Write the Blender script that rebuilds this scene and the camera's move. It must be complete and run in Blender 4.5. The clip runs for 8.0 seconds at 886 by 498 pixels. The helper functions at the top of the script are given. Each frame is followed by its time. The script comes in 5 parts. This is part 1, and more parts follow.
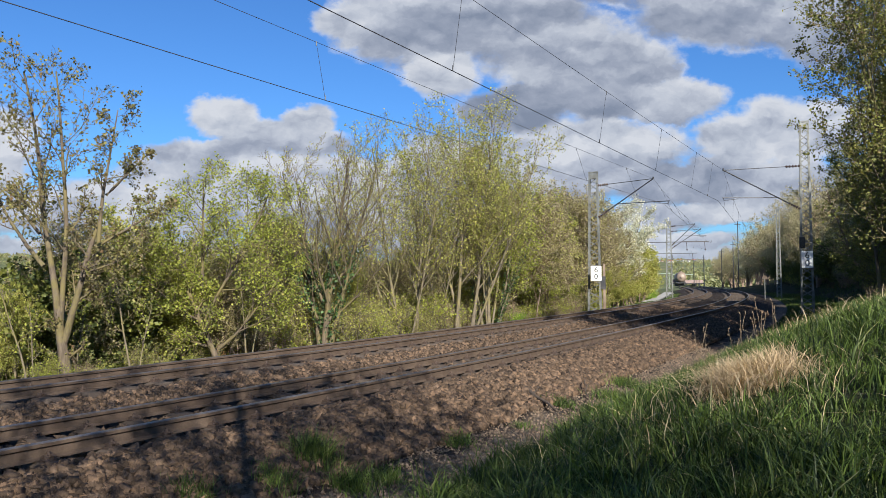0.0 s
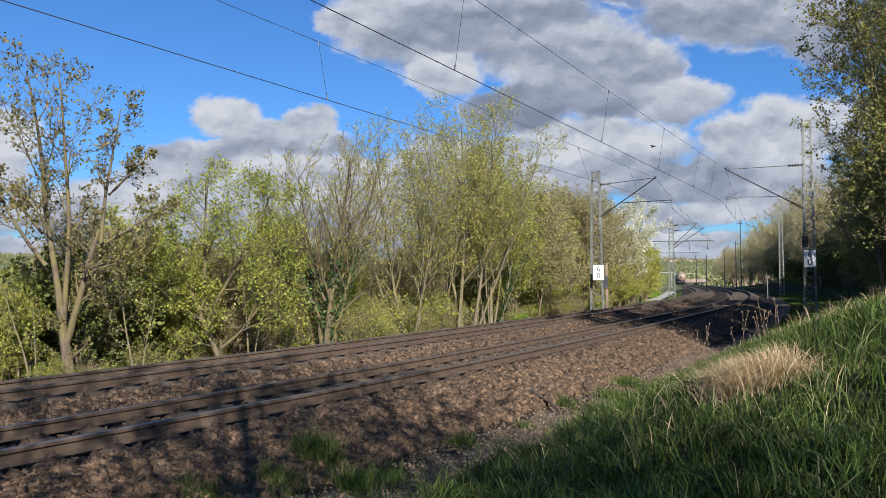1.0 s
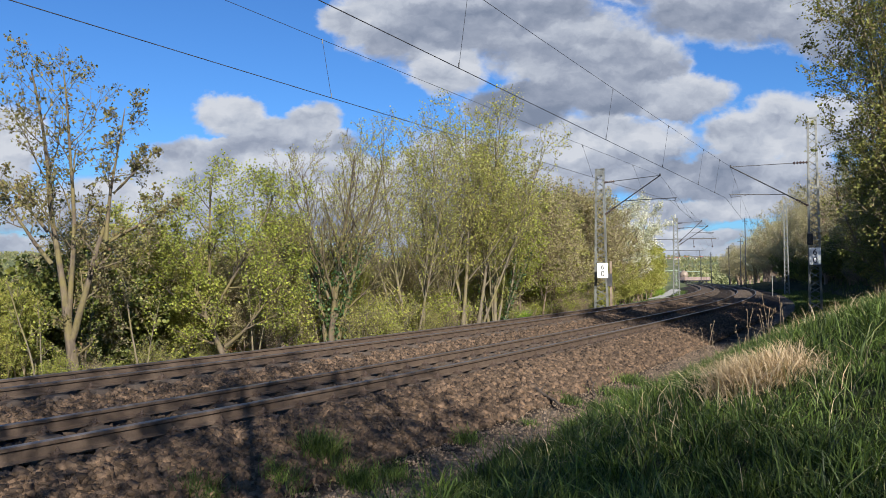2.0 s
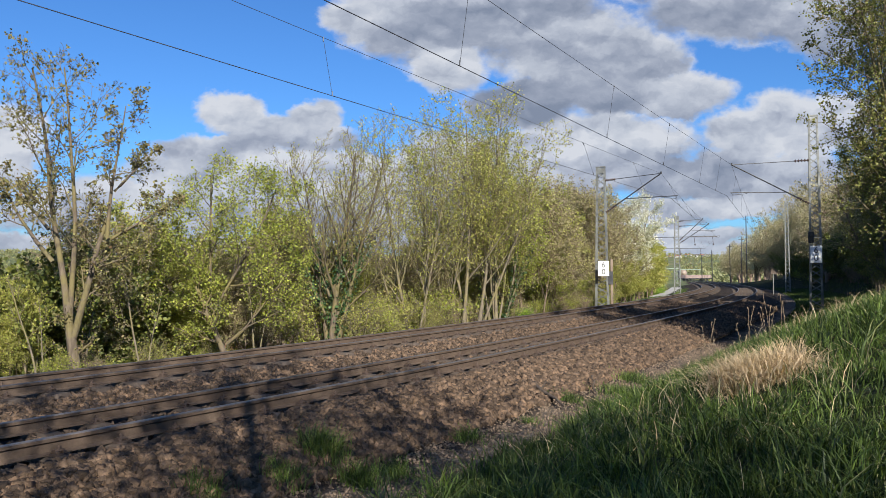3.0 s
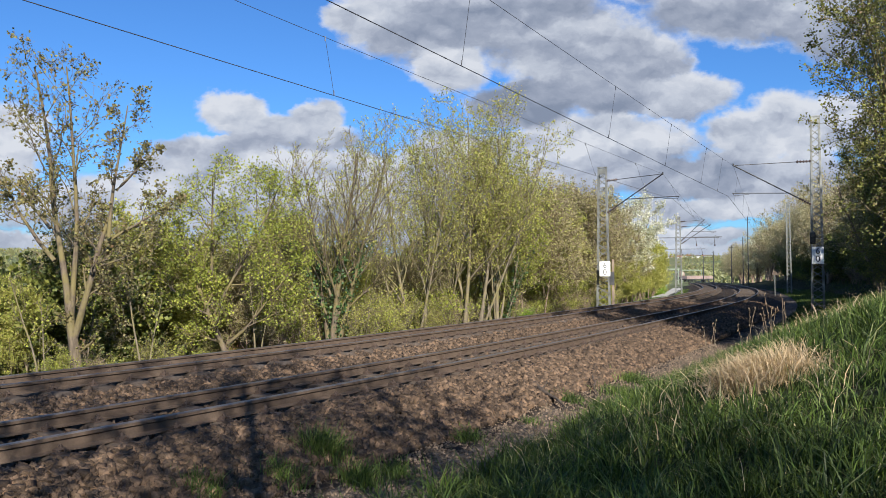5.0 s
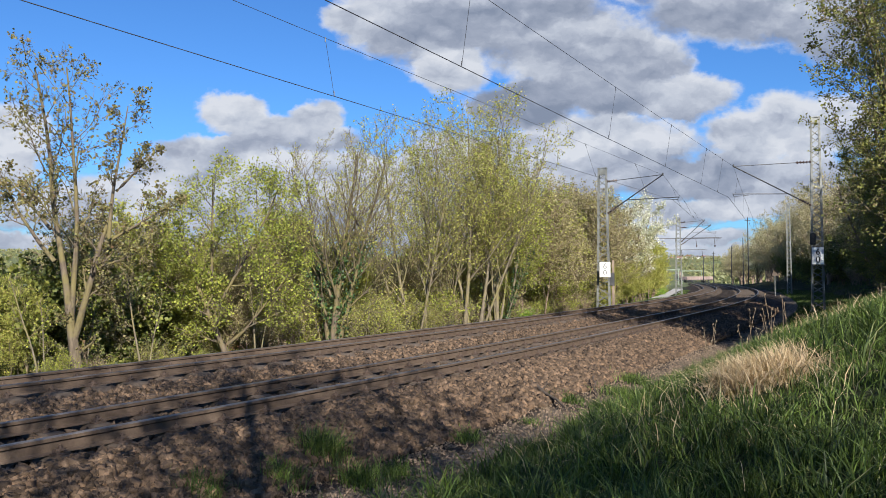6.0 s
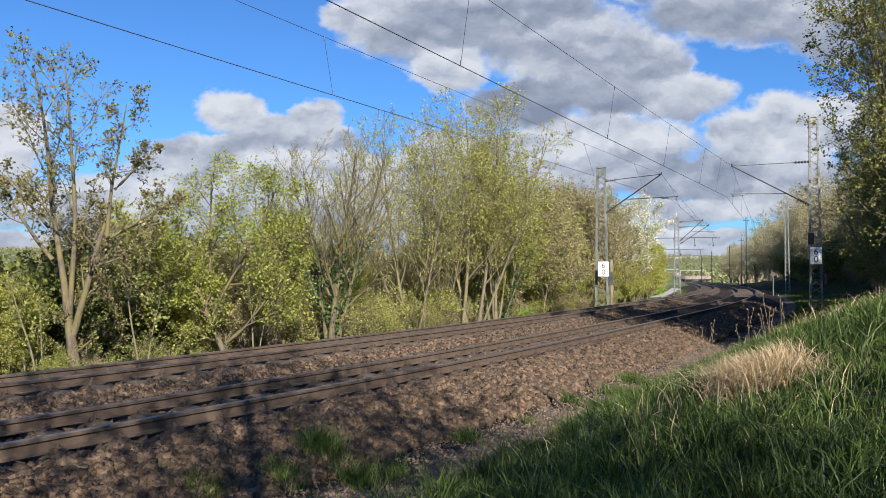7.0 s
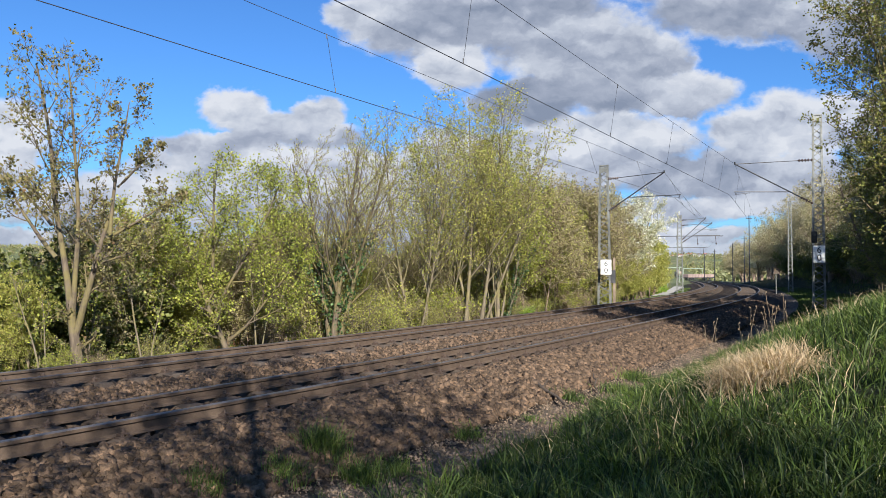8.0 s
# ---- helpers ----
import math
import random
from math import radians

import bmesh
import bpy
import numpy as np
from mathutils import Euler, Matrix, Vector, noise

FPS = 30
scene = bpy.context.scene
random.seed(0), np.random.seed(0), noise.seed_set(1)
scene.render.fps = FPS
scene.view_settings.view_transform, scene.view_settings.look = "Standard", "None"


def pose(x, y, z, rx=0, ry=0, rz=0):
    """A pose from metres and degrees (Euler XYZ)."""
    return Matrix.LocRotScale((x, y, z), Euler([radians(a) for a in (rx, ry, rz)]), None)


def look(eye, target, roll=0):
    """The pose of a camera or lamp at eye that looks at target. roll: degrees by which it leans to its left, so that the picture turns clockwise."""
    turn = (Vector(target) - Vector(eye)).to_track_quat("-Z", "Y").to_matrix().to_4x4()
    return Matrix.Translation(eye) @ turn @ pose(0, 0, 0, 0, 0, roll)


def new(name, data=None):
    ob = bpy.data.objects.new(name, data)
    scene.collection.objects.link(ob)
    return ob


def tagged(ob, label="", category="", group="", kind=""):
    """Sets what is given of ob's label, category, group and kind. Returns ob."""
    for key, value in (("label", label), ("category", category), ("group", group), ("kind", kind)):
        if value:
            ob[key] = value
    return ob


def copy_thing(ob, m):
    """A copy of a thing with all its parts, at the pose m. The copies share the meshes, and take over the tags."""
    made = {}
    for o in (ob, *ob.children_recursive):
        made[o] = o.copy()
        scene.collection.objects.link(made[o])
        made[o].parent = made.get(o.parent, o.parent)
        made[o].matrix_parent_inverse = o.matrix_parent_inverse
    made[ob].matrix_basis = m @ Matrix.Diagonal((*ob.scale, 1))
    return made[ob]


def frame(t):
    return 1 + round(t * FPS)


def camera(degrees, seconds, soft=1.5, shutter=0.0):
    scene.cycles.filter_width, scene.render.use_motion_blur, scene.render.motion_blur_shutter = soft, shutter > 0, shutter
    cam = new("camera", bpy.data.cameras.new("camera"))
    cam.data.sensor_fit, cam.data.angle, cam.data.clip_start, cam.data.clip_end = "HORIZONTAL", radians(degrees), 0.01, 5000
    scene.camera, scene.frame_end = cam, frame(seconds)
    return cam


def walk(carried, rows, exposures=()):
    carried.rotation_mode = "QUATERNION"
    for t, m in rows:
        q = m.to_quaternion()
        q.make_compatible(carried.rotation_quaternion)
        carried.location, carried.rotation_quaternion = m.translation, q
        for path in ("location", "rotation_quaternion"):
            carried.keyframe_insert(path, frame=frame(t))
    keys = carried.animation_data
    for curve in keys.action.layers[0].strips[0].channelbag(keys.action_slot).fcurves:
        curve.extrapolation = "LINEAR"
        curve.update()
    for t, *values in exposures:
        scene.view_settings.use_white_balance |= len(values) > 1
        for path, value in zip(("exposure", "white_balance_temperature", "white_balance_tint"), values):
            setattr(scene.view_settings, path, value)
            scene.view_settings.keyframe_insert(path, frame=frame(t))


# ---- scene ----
cam = camera(61.53, 8.0, soft=0.7)
PATH = [
    (0.0, pose(0, 0, 1.527, 92.124, 0.275, -0.733)),
    (0.5, pose(0, 0, 1.527, 92.113, 0.253, -0.711)),
    (1.0, pose(0, 0, 1.527, 92.082, 0.326, -0.558)),
    (1.5, pose(0, 0, 1.527, 92.011, 0.353, -0.337)),
    (3.0, pose(0, 0, 1.527, 91.765, 0.335, -0.180)),
    (3.5, pose(0, 0, 1.527, 91.724, 0.259, -0.081)),
    (4.0, pose(0, 0, 1.527, 91.753, 0.187, -0.019)),
    (4.5, pose(0, 0, 1.527, 91.758, 0.184, -0.082)),
    (6.0, pose(0, 0, 1.527, 91.823, 0.179, -0.075)),
    (6.5, pose(0, 0, 1.527, 91.858, 0.100, -0.148)),
    (7.0, pose(0, 0, 1.527, 91.753, 0.074, -0.193)),
    (7.5, pose(0, 0, 1.527, 91.634, 0.069, -0.135)),
    (8.0, pose(0, 0, 1.527, 91.591, 0.000, 0.000)),
]
walk(cam, PATH, [(0.0, 0.98), (1.0, 0.91), (3.0, 0.98), (4.5, 1.05), (6.5, 1.06), (8.0, 1.13)])

# ---- light ----
SUN_TO = Vector((0.28, -0.96, 0.0)).normalized()      # level direction towards the sun
SUN_EL = radians(31)
sun = new("sun", bpy.data.lights.new("sun", "SUN"))
sun.data.energy, sun.data.angle, sun.data.color = 5.0, radians(0.53), (1.0, 0.94, 0.84)
sun_dir = Vector((SUN_TO.x * math.cos(SUN_EL), SUN_TO.y * math.cos(SUN_EL), math.sin(SUN_EL)))
sun.matrix_world = look(sun_dir * 60, (0, 0, 0))


class Nodes:
    """Short hand for node trees."""

    def __init__(self, tree):
        self.t = tree
        tree.nodes.clear()

    def add(self, kind, inputs=None, op="", blend="", curve=""):
        n = self.t.nodes.new(kind)
        if op:
            n.operation = op
        if blend:
            n.blend_type = blend
        if curve:
            n.interpolation_type = curve
        for k, v in (inputs or {}).items():
            if isinstance(v, bpy.types.NodeSocket):
                self.t.links.new(v, n.inputs[k])
            else:
                n.inputs[k].default_value = v
        return n

    def math(self, op, a, b=0.0, c=0.0):
        return self.add("ShaderNodeMath", {0: a, 1: b, 2: c}, op=op).outputs[0]

    def mix(self, f, a, b, blend="MIX"):
        return self.add("ShaderNodeMixRGB", {0: f, 1: a, 2: b}, blend=blend).outputs[0]

    def noise(self, scale, detail=4.0, rough=0.55, vec=None, dist=0.0):
        i = {"Scale": scale, "Detail": detail, "Roughness": rough, "Distortion": dist}
        if vec is not None:
            i["Vector"] = vec
        return self.add("ShaderNodeTexNoise", i)

    def ramp(self, f, stops):
        n = self.add("ShaderNodeValToRGB", {0: f})
        e = n.color_ramp.elements
        while len(e) < len(stops):
            e.new(0.5)
        for k, (p, c) in zip(e, stops):
            k.position, k.color = p, (*c, 1) if len(c) == 3 else c
        return n.outputs[0]

    def rng(self, v, a, b, c=0.0, d=1.0, smooth=True):
        n = self.add("ShaderNodeMapRange", {0: v, 1: a, 2: b, 3: c, 4: d}, curve="SMOOTHSTEP" if smooth else "LINEAR")
        return n.outputs[0]


def build_world():
    w = bpy.data.worlds.new("sky")
    scene.world = w
    w.use_nodes = True
    N = Nodes(w.node_tree)
    g = N.add("ShaderNodeTexCoord").outputs["Generated"]
    s = N.add("ShaderNodeSeparateXYZ", {0: g})
    x, y, z = s.outputs
    sky = N.add("ShaderNodeTexSky")
    sky.sky_type, sky.sun_disc = "NISHITA", False
    sky.sun_elevation, sky.sun_rotation = SUN_EL, math.atan2(SUN_TO.x, SUN_TO.y)
    sky.air_density, sky.dust_density, sky.ozone_density = 1.0, 0.6, 2.2
    blue = N.mix(1.0, sky.outputs[0], (0.56, 1.07, 1.72, 1), "MULTIPLY")
    # flat-bottomed cumulus: u, v are the level and upward slopes seen along +y
    yy = N.math("MAXIMUM", y, 0.12)
    u, v = N.math("DIVIDE", x, yy), N.math("DIVIDE", z, yy)
    uv = N.add("ShaderNodeCombineXYZ", {0: u, 1: N.math("MULTIPLY", v, 1.5), 2: 0.0}).outputs[0]
    # ragged, billowing outlines
    uv0 = N.add("ShaderNodeCombineXYZ", {0: u, 1: N.math("MULTIPLY", v, 1.3), 2: 3.0}).outputs[0]
    for sc, au, av in ((7.0, 0.05, 0.03), (20.0, 0.035, 0.028), (55.0, 0.015, 0.012)):
        w = N.add("ShaderNodeSeparateColor", {0: N.noise(sc, 4, 0.6, uv0).outputs["Color"]}).outputs
        u = N.math("ADD", u, N.math("MULTIPLY", N.math("SUBTRACT", w[0], 0.5), au))
        v = N.math("ADD", v, N.math("MULTIPLY", N.math("SUBTRACT", w[1], 0.5), av))
    # (u, v, half width, half height, greyness) of each cloud: the high broken deck, then the lower banks
    deck = [(-0.109, 0.344, 0.046, 0.03, 0.3), (0.012, 0.28, 0.046, 0.034, 0.15), (-0.018, 0.35, 0.099, 0.063, 0.6), (0.179, 0.305, 0.114, 0.048, 0.45),
            (0.088, 0.35, 0.114, 0.056, 0.75), (0.263, 0.287, 0.068, 0.038, 0.6), (0.111, 0.226, 0.068, 0.034, 1.0), (0.21, 0.249, 0.084, 0.038, 0.7),
            (0.40, 0.368, 0.12, 0.055, 0.75), (0.521, 0.35, 0.061, 0.055, 0.6), (0.331, 0.238, 0.062, 0.027, 0.35), (0.483, 0.195, 0.07, 0.042, 0.2),
            (0.422, 0.184, 0.061, 0.034, 0.3), (0.544, 0.203, 0.046, 0.038, 0.2), (0.2, 0.45, 0.4, 0.07, 0.7)]
    banks = [(-0.28, 0.219, 0.042, 0.027, 0.2), (-0.238, 0.192, 0.046, 0.027, 0.4), (-0.292, 0.167, 0.084, 0.018, 0.5), (-0.166, 0.208, 0.034, 0.026, 0.35),
             (-0.17, 0.177, 0.061, 0.021, 0.5), (-0.238, 0.135, 0.182, 0.031, 0.25), (-0.58, 0.173, 0.05, 0.05, 0.15), (-0.405, 0.09, 0.197, 0.036, 0.4),
             (-0.125, 0.09, 0.114, 0.05, 0.3), (0.21, 0.173, 0.12, 0.04, 0.3), (0.164, 0.127, 0.095, 0.036, 0.55), (0.308, 0.13, 0.09, 0.026, 0.7),
             (0.392, 0.131, 0.061, 0.034, 0.75), (0.399, 0.09, 0.053, 0.017, 0.25), (0.308, 0.082, 0.06, 0.02, 0.5), (0.331, 0.048, 0.08, 0.013, 0.3),
             (0.468, 0.12, 0.076, 0.038, 0.5), (0.03, 0.13, 0.1, 0.05, 0.4), (0.07, 0.06, 0.2, 0.03, 0.4),
             (-0.45, 0.035, 0.3, 0.022, 0.5), (0.36, 0.015, 0.3, 0.02, 0.45)]
    total = grey = weight = None
    for bu, bv, ru, rv, dark in deck + banks:
        a = N.math("MULTIPLY", N.math("SUBTRACT", u, bu), 0.95 / ru)
        b = N.math("MULTIPLY", N.math("SUBTRACT", v, bv), 0.95 / rv)
        m = N.math("SUBTRACT", 1.0, N.math("ADD", N.math("MULTIPLY", a, a), N.math("MULTIPLY", b, b)))
        total = m if total is None else N.math("SMOOTH_MAX", total, m, 0.3)
        # every cloud is white on top and greyer towards its flat base
        k = N.math("MAXIMUM", N.math("ADD", m, 0.35), 0.0)
        k = N.math("ADD", N.math("MULTIPLY", k, k), 0.0005)
        g_ = N.math("MULTIPLY", k, N.math("MULTIPLY_ADD", b, -0.22, dark))
        grey, weight = (g_, k) if grey is None else (N.math("ADD", grey, g_), N.math("ADD", weight, k))
    front = N.rng(y, 0.12, 0.3)
    # further round, fair-weather clouds of the same kind
    around = N.rng(N.noise(2.3, 3, 0.5, g).outputs[0], 0.55, 0.75, -1.6, 0.8)
    total = N.math("ADD", N.math("MULTIPLY", N.math("MAXIMUM", total, -1.6), front), N.math("MULTIPLY", around, N.math("SUBTRACT", 1.0, front)))
    dens = N.math("ADD", total, N.math("MULTIPLY", N.math("SUBTRACT", N.noise(17.0, 8, 0.6, uv).outputs[0], 0.5), 1.9))
    cover = N.rng(dens, -0.55, 0.3)
    # billows: lit on the side towards the sun, grey below
    def puff(du, dv):
        at = N.add("ShaderNodeCombineXYZ", {0: N.math("ADD", u, du), 1: N.math("MULTIPLY", N.math("ADD", v, dv), 1.5), 2: 0.7}).outputs[0]
        return N.noise(13.0, 6, 0.5, at).outputs[0]
    relief = N.math("MULTIPLY", N.math("SUBTRACT", puff(-0.004, 0.012), puff(0.0, 0.0)), 2.1)
    shade = N.math("ADD", N.math("DIVIDE", grey, weight), relief)
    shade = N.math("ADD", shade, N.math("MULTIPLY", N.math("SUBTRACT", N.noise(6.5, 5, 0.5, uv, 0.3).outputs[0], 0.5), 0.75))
    shade = N.math("ADD", shade, N.math("MULTIPLY", N.math("MINIMUM", dens, 1.0), 0.12))
    tone = N.ramp(N.math("MULTIPLY_ADD", shade, 0.9, -0.02), [(0.05, (0.98, 0.98, 0.99)), (0.35, (0.74, 0.77, 0.83)), (0.65, (0.50, 0.54, 0.63)), (1.0, (0.33, 0.38, 0.48))])
    cloud = N.mix(1.0, tone, (0.785, 0.825, 0.9, 1), "MULTIPLY")
    low = N.rng(v, 0.0, 0.07, 0.4, 0.0)
    col = N.mix(cover, N.mix(1.0, blue, (0.10, 0.10, 0.10, 1), "MULTIPLY"), cloud)
    col = N.mix(N.math("MULTIPLY", low, front), col, (0.62, 0.72, 0.86, 1))
    bg = N.add("ShaderNodeBackground", {0: col, 1: 0.44})
    N.add("ShaderNodeOutputWorld", {0: bg.outputs[0]})


build_world()


# ---- materials ----
def surface(name):
    m = bpy.data.materials.new(name)
    m.use_nodes = True
    return m, Nodes(m.node_tree)


def finish(N, shader):
    N.add("ShaderNodeOutputMaterial", {0: shader})


def grained(name, a, b, scale=6.0, fine=60.0, rough=0.85, metal=0.0, bump=0.3, dist=0.01, dirt=None, island=0.0, objrand=0.0, spec=0.5):
    """Two-scale mottled surface: colour a to b, with fine grain, relief and optional dirt."""
    m, N = surface(name)
    co = N.add("ShaderNodeTexCoord").outputs["Object"]
    n1, n2 = N.noise(scale, 5, 0.6, co).outputs[0], N.noise(fine, 3, 0.6, co).outputs[0]
    c = N.mix(N.rng(n1, 0.3, 0.7), (*a, 1), (*b, 1))
    c = N.mix(N.rng(n2, 0.25, 0.75, 0.0, 0.45), c, N.mix(1.0, c, (0.45, 0.43, 0.42, 1), "MULTIPLY"))
    if dirt:
        c = N.mix(N.rng(N.noise(scale * 0.35, 6, 0.65, co).outputs[0], 0.5, 0.68, 0.0, 0.8), c, (*dirt, 1))
    if island:
        r = N.add("ShaderNodeNewGeometry").outputs["Random Per Island"]
        c = N.mix(1.0, c, N.ramp(r, [(0.0, (1 - island,) * 3), (0.55, (1, 1, 1)), (1.0, (1 + island, 1 + island * 0.85, 1 + island * 0.7))]), "MULTIPLY")
    if objrand:
        r = N.add("ShaderNodeObjectInfo").outputs["Random"]
        c = N.mix(1.0, c, N.ramp(r, [(0.0, (1 - objrand,) * 3), (1.0, (1 + objrand,) * 3)]), "MULTIPLY")
    b_ = N.add("ShaderNodeBump", {"Strength": bump, "Distance": dist, "Height": N.math("ADD", n2, N.math("MULTIPLY", n1, 0.6))})
    p = N.add("ShaderNodeBsdfPrincipled", {"Base Color": c, "Roughness": rough, "Metallic": metal, "Normal": b_.outputs[0], "Specular IOR Level": spec})
    finish(N, p.outputs[0])
    return m


def leafy(name, dark, light, other=None, trans=0.4, share=0.2):
    """Thin leaves: each its own shade, some light passing through."""
    m, N = surface(name)
    r = N.add("ShaderNodeNewGeometry").outputs["Random Per Island"]
    c = N.ramp(r, [(0.0, dark), (1.0 - share, light), (1.0, other or light)])
    co = N.add("ShaderNodeTexCoord").outputs["Object"]
    c = N.mix(N.rng(N.noise(1.3, 2, 0.5, co).outputs[0], 0.35, 0.65, 0.0, 0.45), c, (*dark, 1))
    d = N.add("ShaderNodeBsdfPrincipled", {"Base Color": c, "Roughness": 0.55, "Specular IOR Level": 0.3})
    t = N.add("ShaderNodeBsdfTranslucent", {"Color": N.mix(1.0, c, (1.25, 1.2, 0.6, 1), "MULTIPLY")})
    x = N.add("ShaderNodeMixShader", {0: trans, 1: d.outputs[0], 2: t.outputs[0]})
    finish(N, x.outputs[0])
    return m


def bark_mat(name, a, b, moss=None):
    m, N = surface(name)
    co = N.add("ShaderNodeTexCoord").outputs["Object"]
    st = N.add("ShaderNodeMapping", {0: co, 3: (9, 9, 1.6)}).outputs[0]
    n = N.noise(2.0, 6, 0.65, st).outputs[0]
    c = N.mix(N.rng(n, 0.3, 0.7), (*a, 1), (*b, 1))
    if moss:
        c = N.mix(N.rng(N.noise(1.7, 4, 0.6, co).outputs[0], 0.42, 0.6, 0, 0.75), c, (*moss, 1))
    bu = N.add("ShaderNodeBump", {"Strength": 0.6, "Distance": 0.03, "Height": n})
    p = N.add("ShaderNodeBsdfPrincipled", {"Base Color": c, "Roughness": 0.9, "Normal": bu.outputs[0]})
    finish(N, p.outputs[0])
    return m


def ground_mat(name, cols, scale, fine, bump, dist, vor=0.0):
    m, N = surface(name)
    co = N.add("ShaderNodeTexCoord").outputs["Object"]
    n1, n2 = N.noise(scale, 6, 0.65, co).outputs[0], N.noise(fine, 4, 0.6, co).outputs[0]
    c = N.ramp(n1, [(0.3, cols[0]), (0.5, cols[1]), (0.7, cols[2])])
    c = N.mix(N.rng(n2, 0.3, 0.7, 0.0, 0.6), c, N.mix(1.0, c, (0.4, 0.38, 0.36, 1), "MULTIPLY"))
    h = n2
    if vor:
        vn = N.add("ShaderNodeTexVoronoi", {"Vector": co, "Scale": vor})
        c = N.mix(0.45, c, N.mix(1.0, c, N.ramp(N.add("ShaderNodeSeparateColor", {0: vn.outputs["Color"]}).outputs[0], [(0, (0.35, 0.33, 0.32)), (1, (1.7, 1.6, 1.5))]), "MULTIPLY"))
        h = N.math("SUBTRACT", 1.0, vn.outputs["Distance"])
    bu = N.add("ShaderNodeBump", {"Strength": bump, "Distance": dist, "Height": h})
    p = N.add("ShaderNodeBsdfPrincipled", {"Base Color": c, "Roughness": 0.95, "Normal": bu.outputs[0], "Specular IOR Level": 0.2})
    finish(N, p.outputs[0])
    return m


def line_ground(name):
    """Ballast, gravel strip and grassy soil, running into one another across the line with ragged edges; shade in the
    gaps is coloured in.
    """
    m, N = surface(name)
    co = N.add("ShaderNodeTexCoord").outputs["Object"]
    at = N.add("ShaderNodeAttribute")
    at.attribute_name = "line_offset"
    o = N.math("ADD", at.outputs["Fac"], N.math("MULTIPLY", N.math("SUBTRACT", N.noise(1.6, 5, 0.6, co).outputs[0], 0.5), 1.5))
    n1, n2 = N.noise(1.1, 6, 0.65, co).outputs[0], N.noise(30, 4, 0.6, co).outputs[0]
    vn, vg = N.add("ShaderNodeTexVoronoi", {"Vector": co, "Scale": 17.0}), N.add("ShaderNodeTexVoronoi", {"Vector": co, "Scale": 55.0})
    pick = N.add("ShaderNodeSeparateColor", {0: vn.outputs["Color"]}).outputs[0]
    pick2 = N.add("ShaderNodeSeparateColor", {0: vg.outputs["Color"]}).outputs[0]
    # bed far darker than its stones: shade of the gaps put into the colour
    bal_shaded = N.ramp(n1, [(0.3, (0.0154, 0.011, 0.0084)), (0.5, (0.0286, 0.0207, 0.0158)), (0.7, (0.044, 0.0326, 0.0255))])
    bal_shaded = N.mix(0.5, bal_shaded, N.mix(1.0, bal_shaded, N.ramp(pick, [(0, (0.3, 0.28, 0.27)), (1, (1.8, 1.7, 1.6))]), "MULTIPLY"))
    gra = N.ramp(n1, [(0.3, (0.072, 0.0576, 0.0446)), (0.5, (0.112, 0.092, 0.0734)), (0.7, (0.144, 0.124, 0.105))])
    gra = N.mix(0.6, gra, N.mix(1.0, gra, N.ramp(pick2, [(0, (0.4, 0.38, 0.36)), (1, (1.7, 1.65, 1.6))]), "MULTIPLY"))
    # soil also coloured darker, for the shade under the blades
    soil = N.ramp(n1, [(0.3, (0.0147, 0.0189, 0.00588)), (0.5, (0.021, 0.0294, 0.0084)), (0.7, (0.0378, 0.0357, 0.0189))])
    c = N.mix(N.rng(o, -2.15, -1.75), gra, bal_shaded)
    c = N.mix(N.rng(o, -2.95, -2.5), soil, c)
    c = N.mix(N.rng(o, 7.0, 7.5), c, soil)
    c = N.mix(N.rng(n2, 0.3, 0.7, 0.0, 0.5), c, N.mix(1.0, c, (0.45, 0.43, 0.41, 1), "MULTIPLY"))
    h = N.math("SUBTRACT", N.math("MULTIPLY", n2, 0.5), N.math("ADD", vn.outputs["Distance"], N.math("MULTIPLY", vg.outputs["Distance"], 0.35)))
    bu = N.add("ShaderNodeBump", {"Strength": 0.9, "Distance": 0.04, "Height": h})
    p = N.add("ShaderNodeBsdfPrincipled", {"Base Color": c, "Roughness": 0.95, "Normal": bu.outputs[0], "Specular IOR Level": 0.2})
    finish(N, p.outputs[0])
    return m


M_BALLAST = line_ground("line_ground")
M_MEADOW = ground_mat("far_meadow", [(0.08, 0.1, 0.045), (0.13, 0.15, 0.065), (0.19, 0.18, 0.1)], 0.012, 0.12, 0.6, 0.5)
M_STONE = grained("ballast_stone", (0.0739, 0.0498, 0.0322), (0.148, 0.102, 0.0699), 9, 80, 0.92, bump=0.5, island=0.55, spec=0.25)
M_STONE_PART = grained("ballast_stone_single", (0.0739, 0.0498, 0.0322), (0.148, 0.102, 0.0699), 9, 80, 0.92, bump=0.5, objrand=0.4, spec=0.25)
M_PEBBLE = grained("gravel_pebble", (0.12, 0.0875, 0.0624), (0.22, 0.171, 0.128), 20, 90, 0.9, bump=0.3, island=0.5, spec=0.25)
M_RAIL = grained("rusty_rail_side", (0.08, 0.0553, 0.0403), (0.115, 0.0832, 0.0605), 3.5, 50, 0.75, bump=0.2, dist=0.003, dirt=(0.0576, 0.0399, 0.0288), spec=0.3)
M_RAILTOP = grained("worn_rail_head", (0.145, 0.128, 0.115), (0.23, 0.208, 0.196), 2, 70, 0.42, 0.6, 0.06, 0.001, dirt=(0.119, 0.0935, 0.0765))
M_SLEEPER = grained("dusty_concrete", (0.0722, 0.0545, 0.0426), (0.108, 0.0856, 0.0689), 3, 40, 0.95, bump=0.4, dist=0.006, dirt=(0.0787, 0.059, 0.0459), objrand=0.18, spec=0.2)
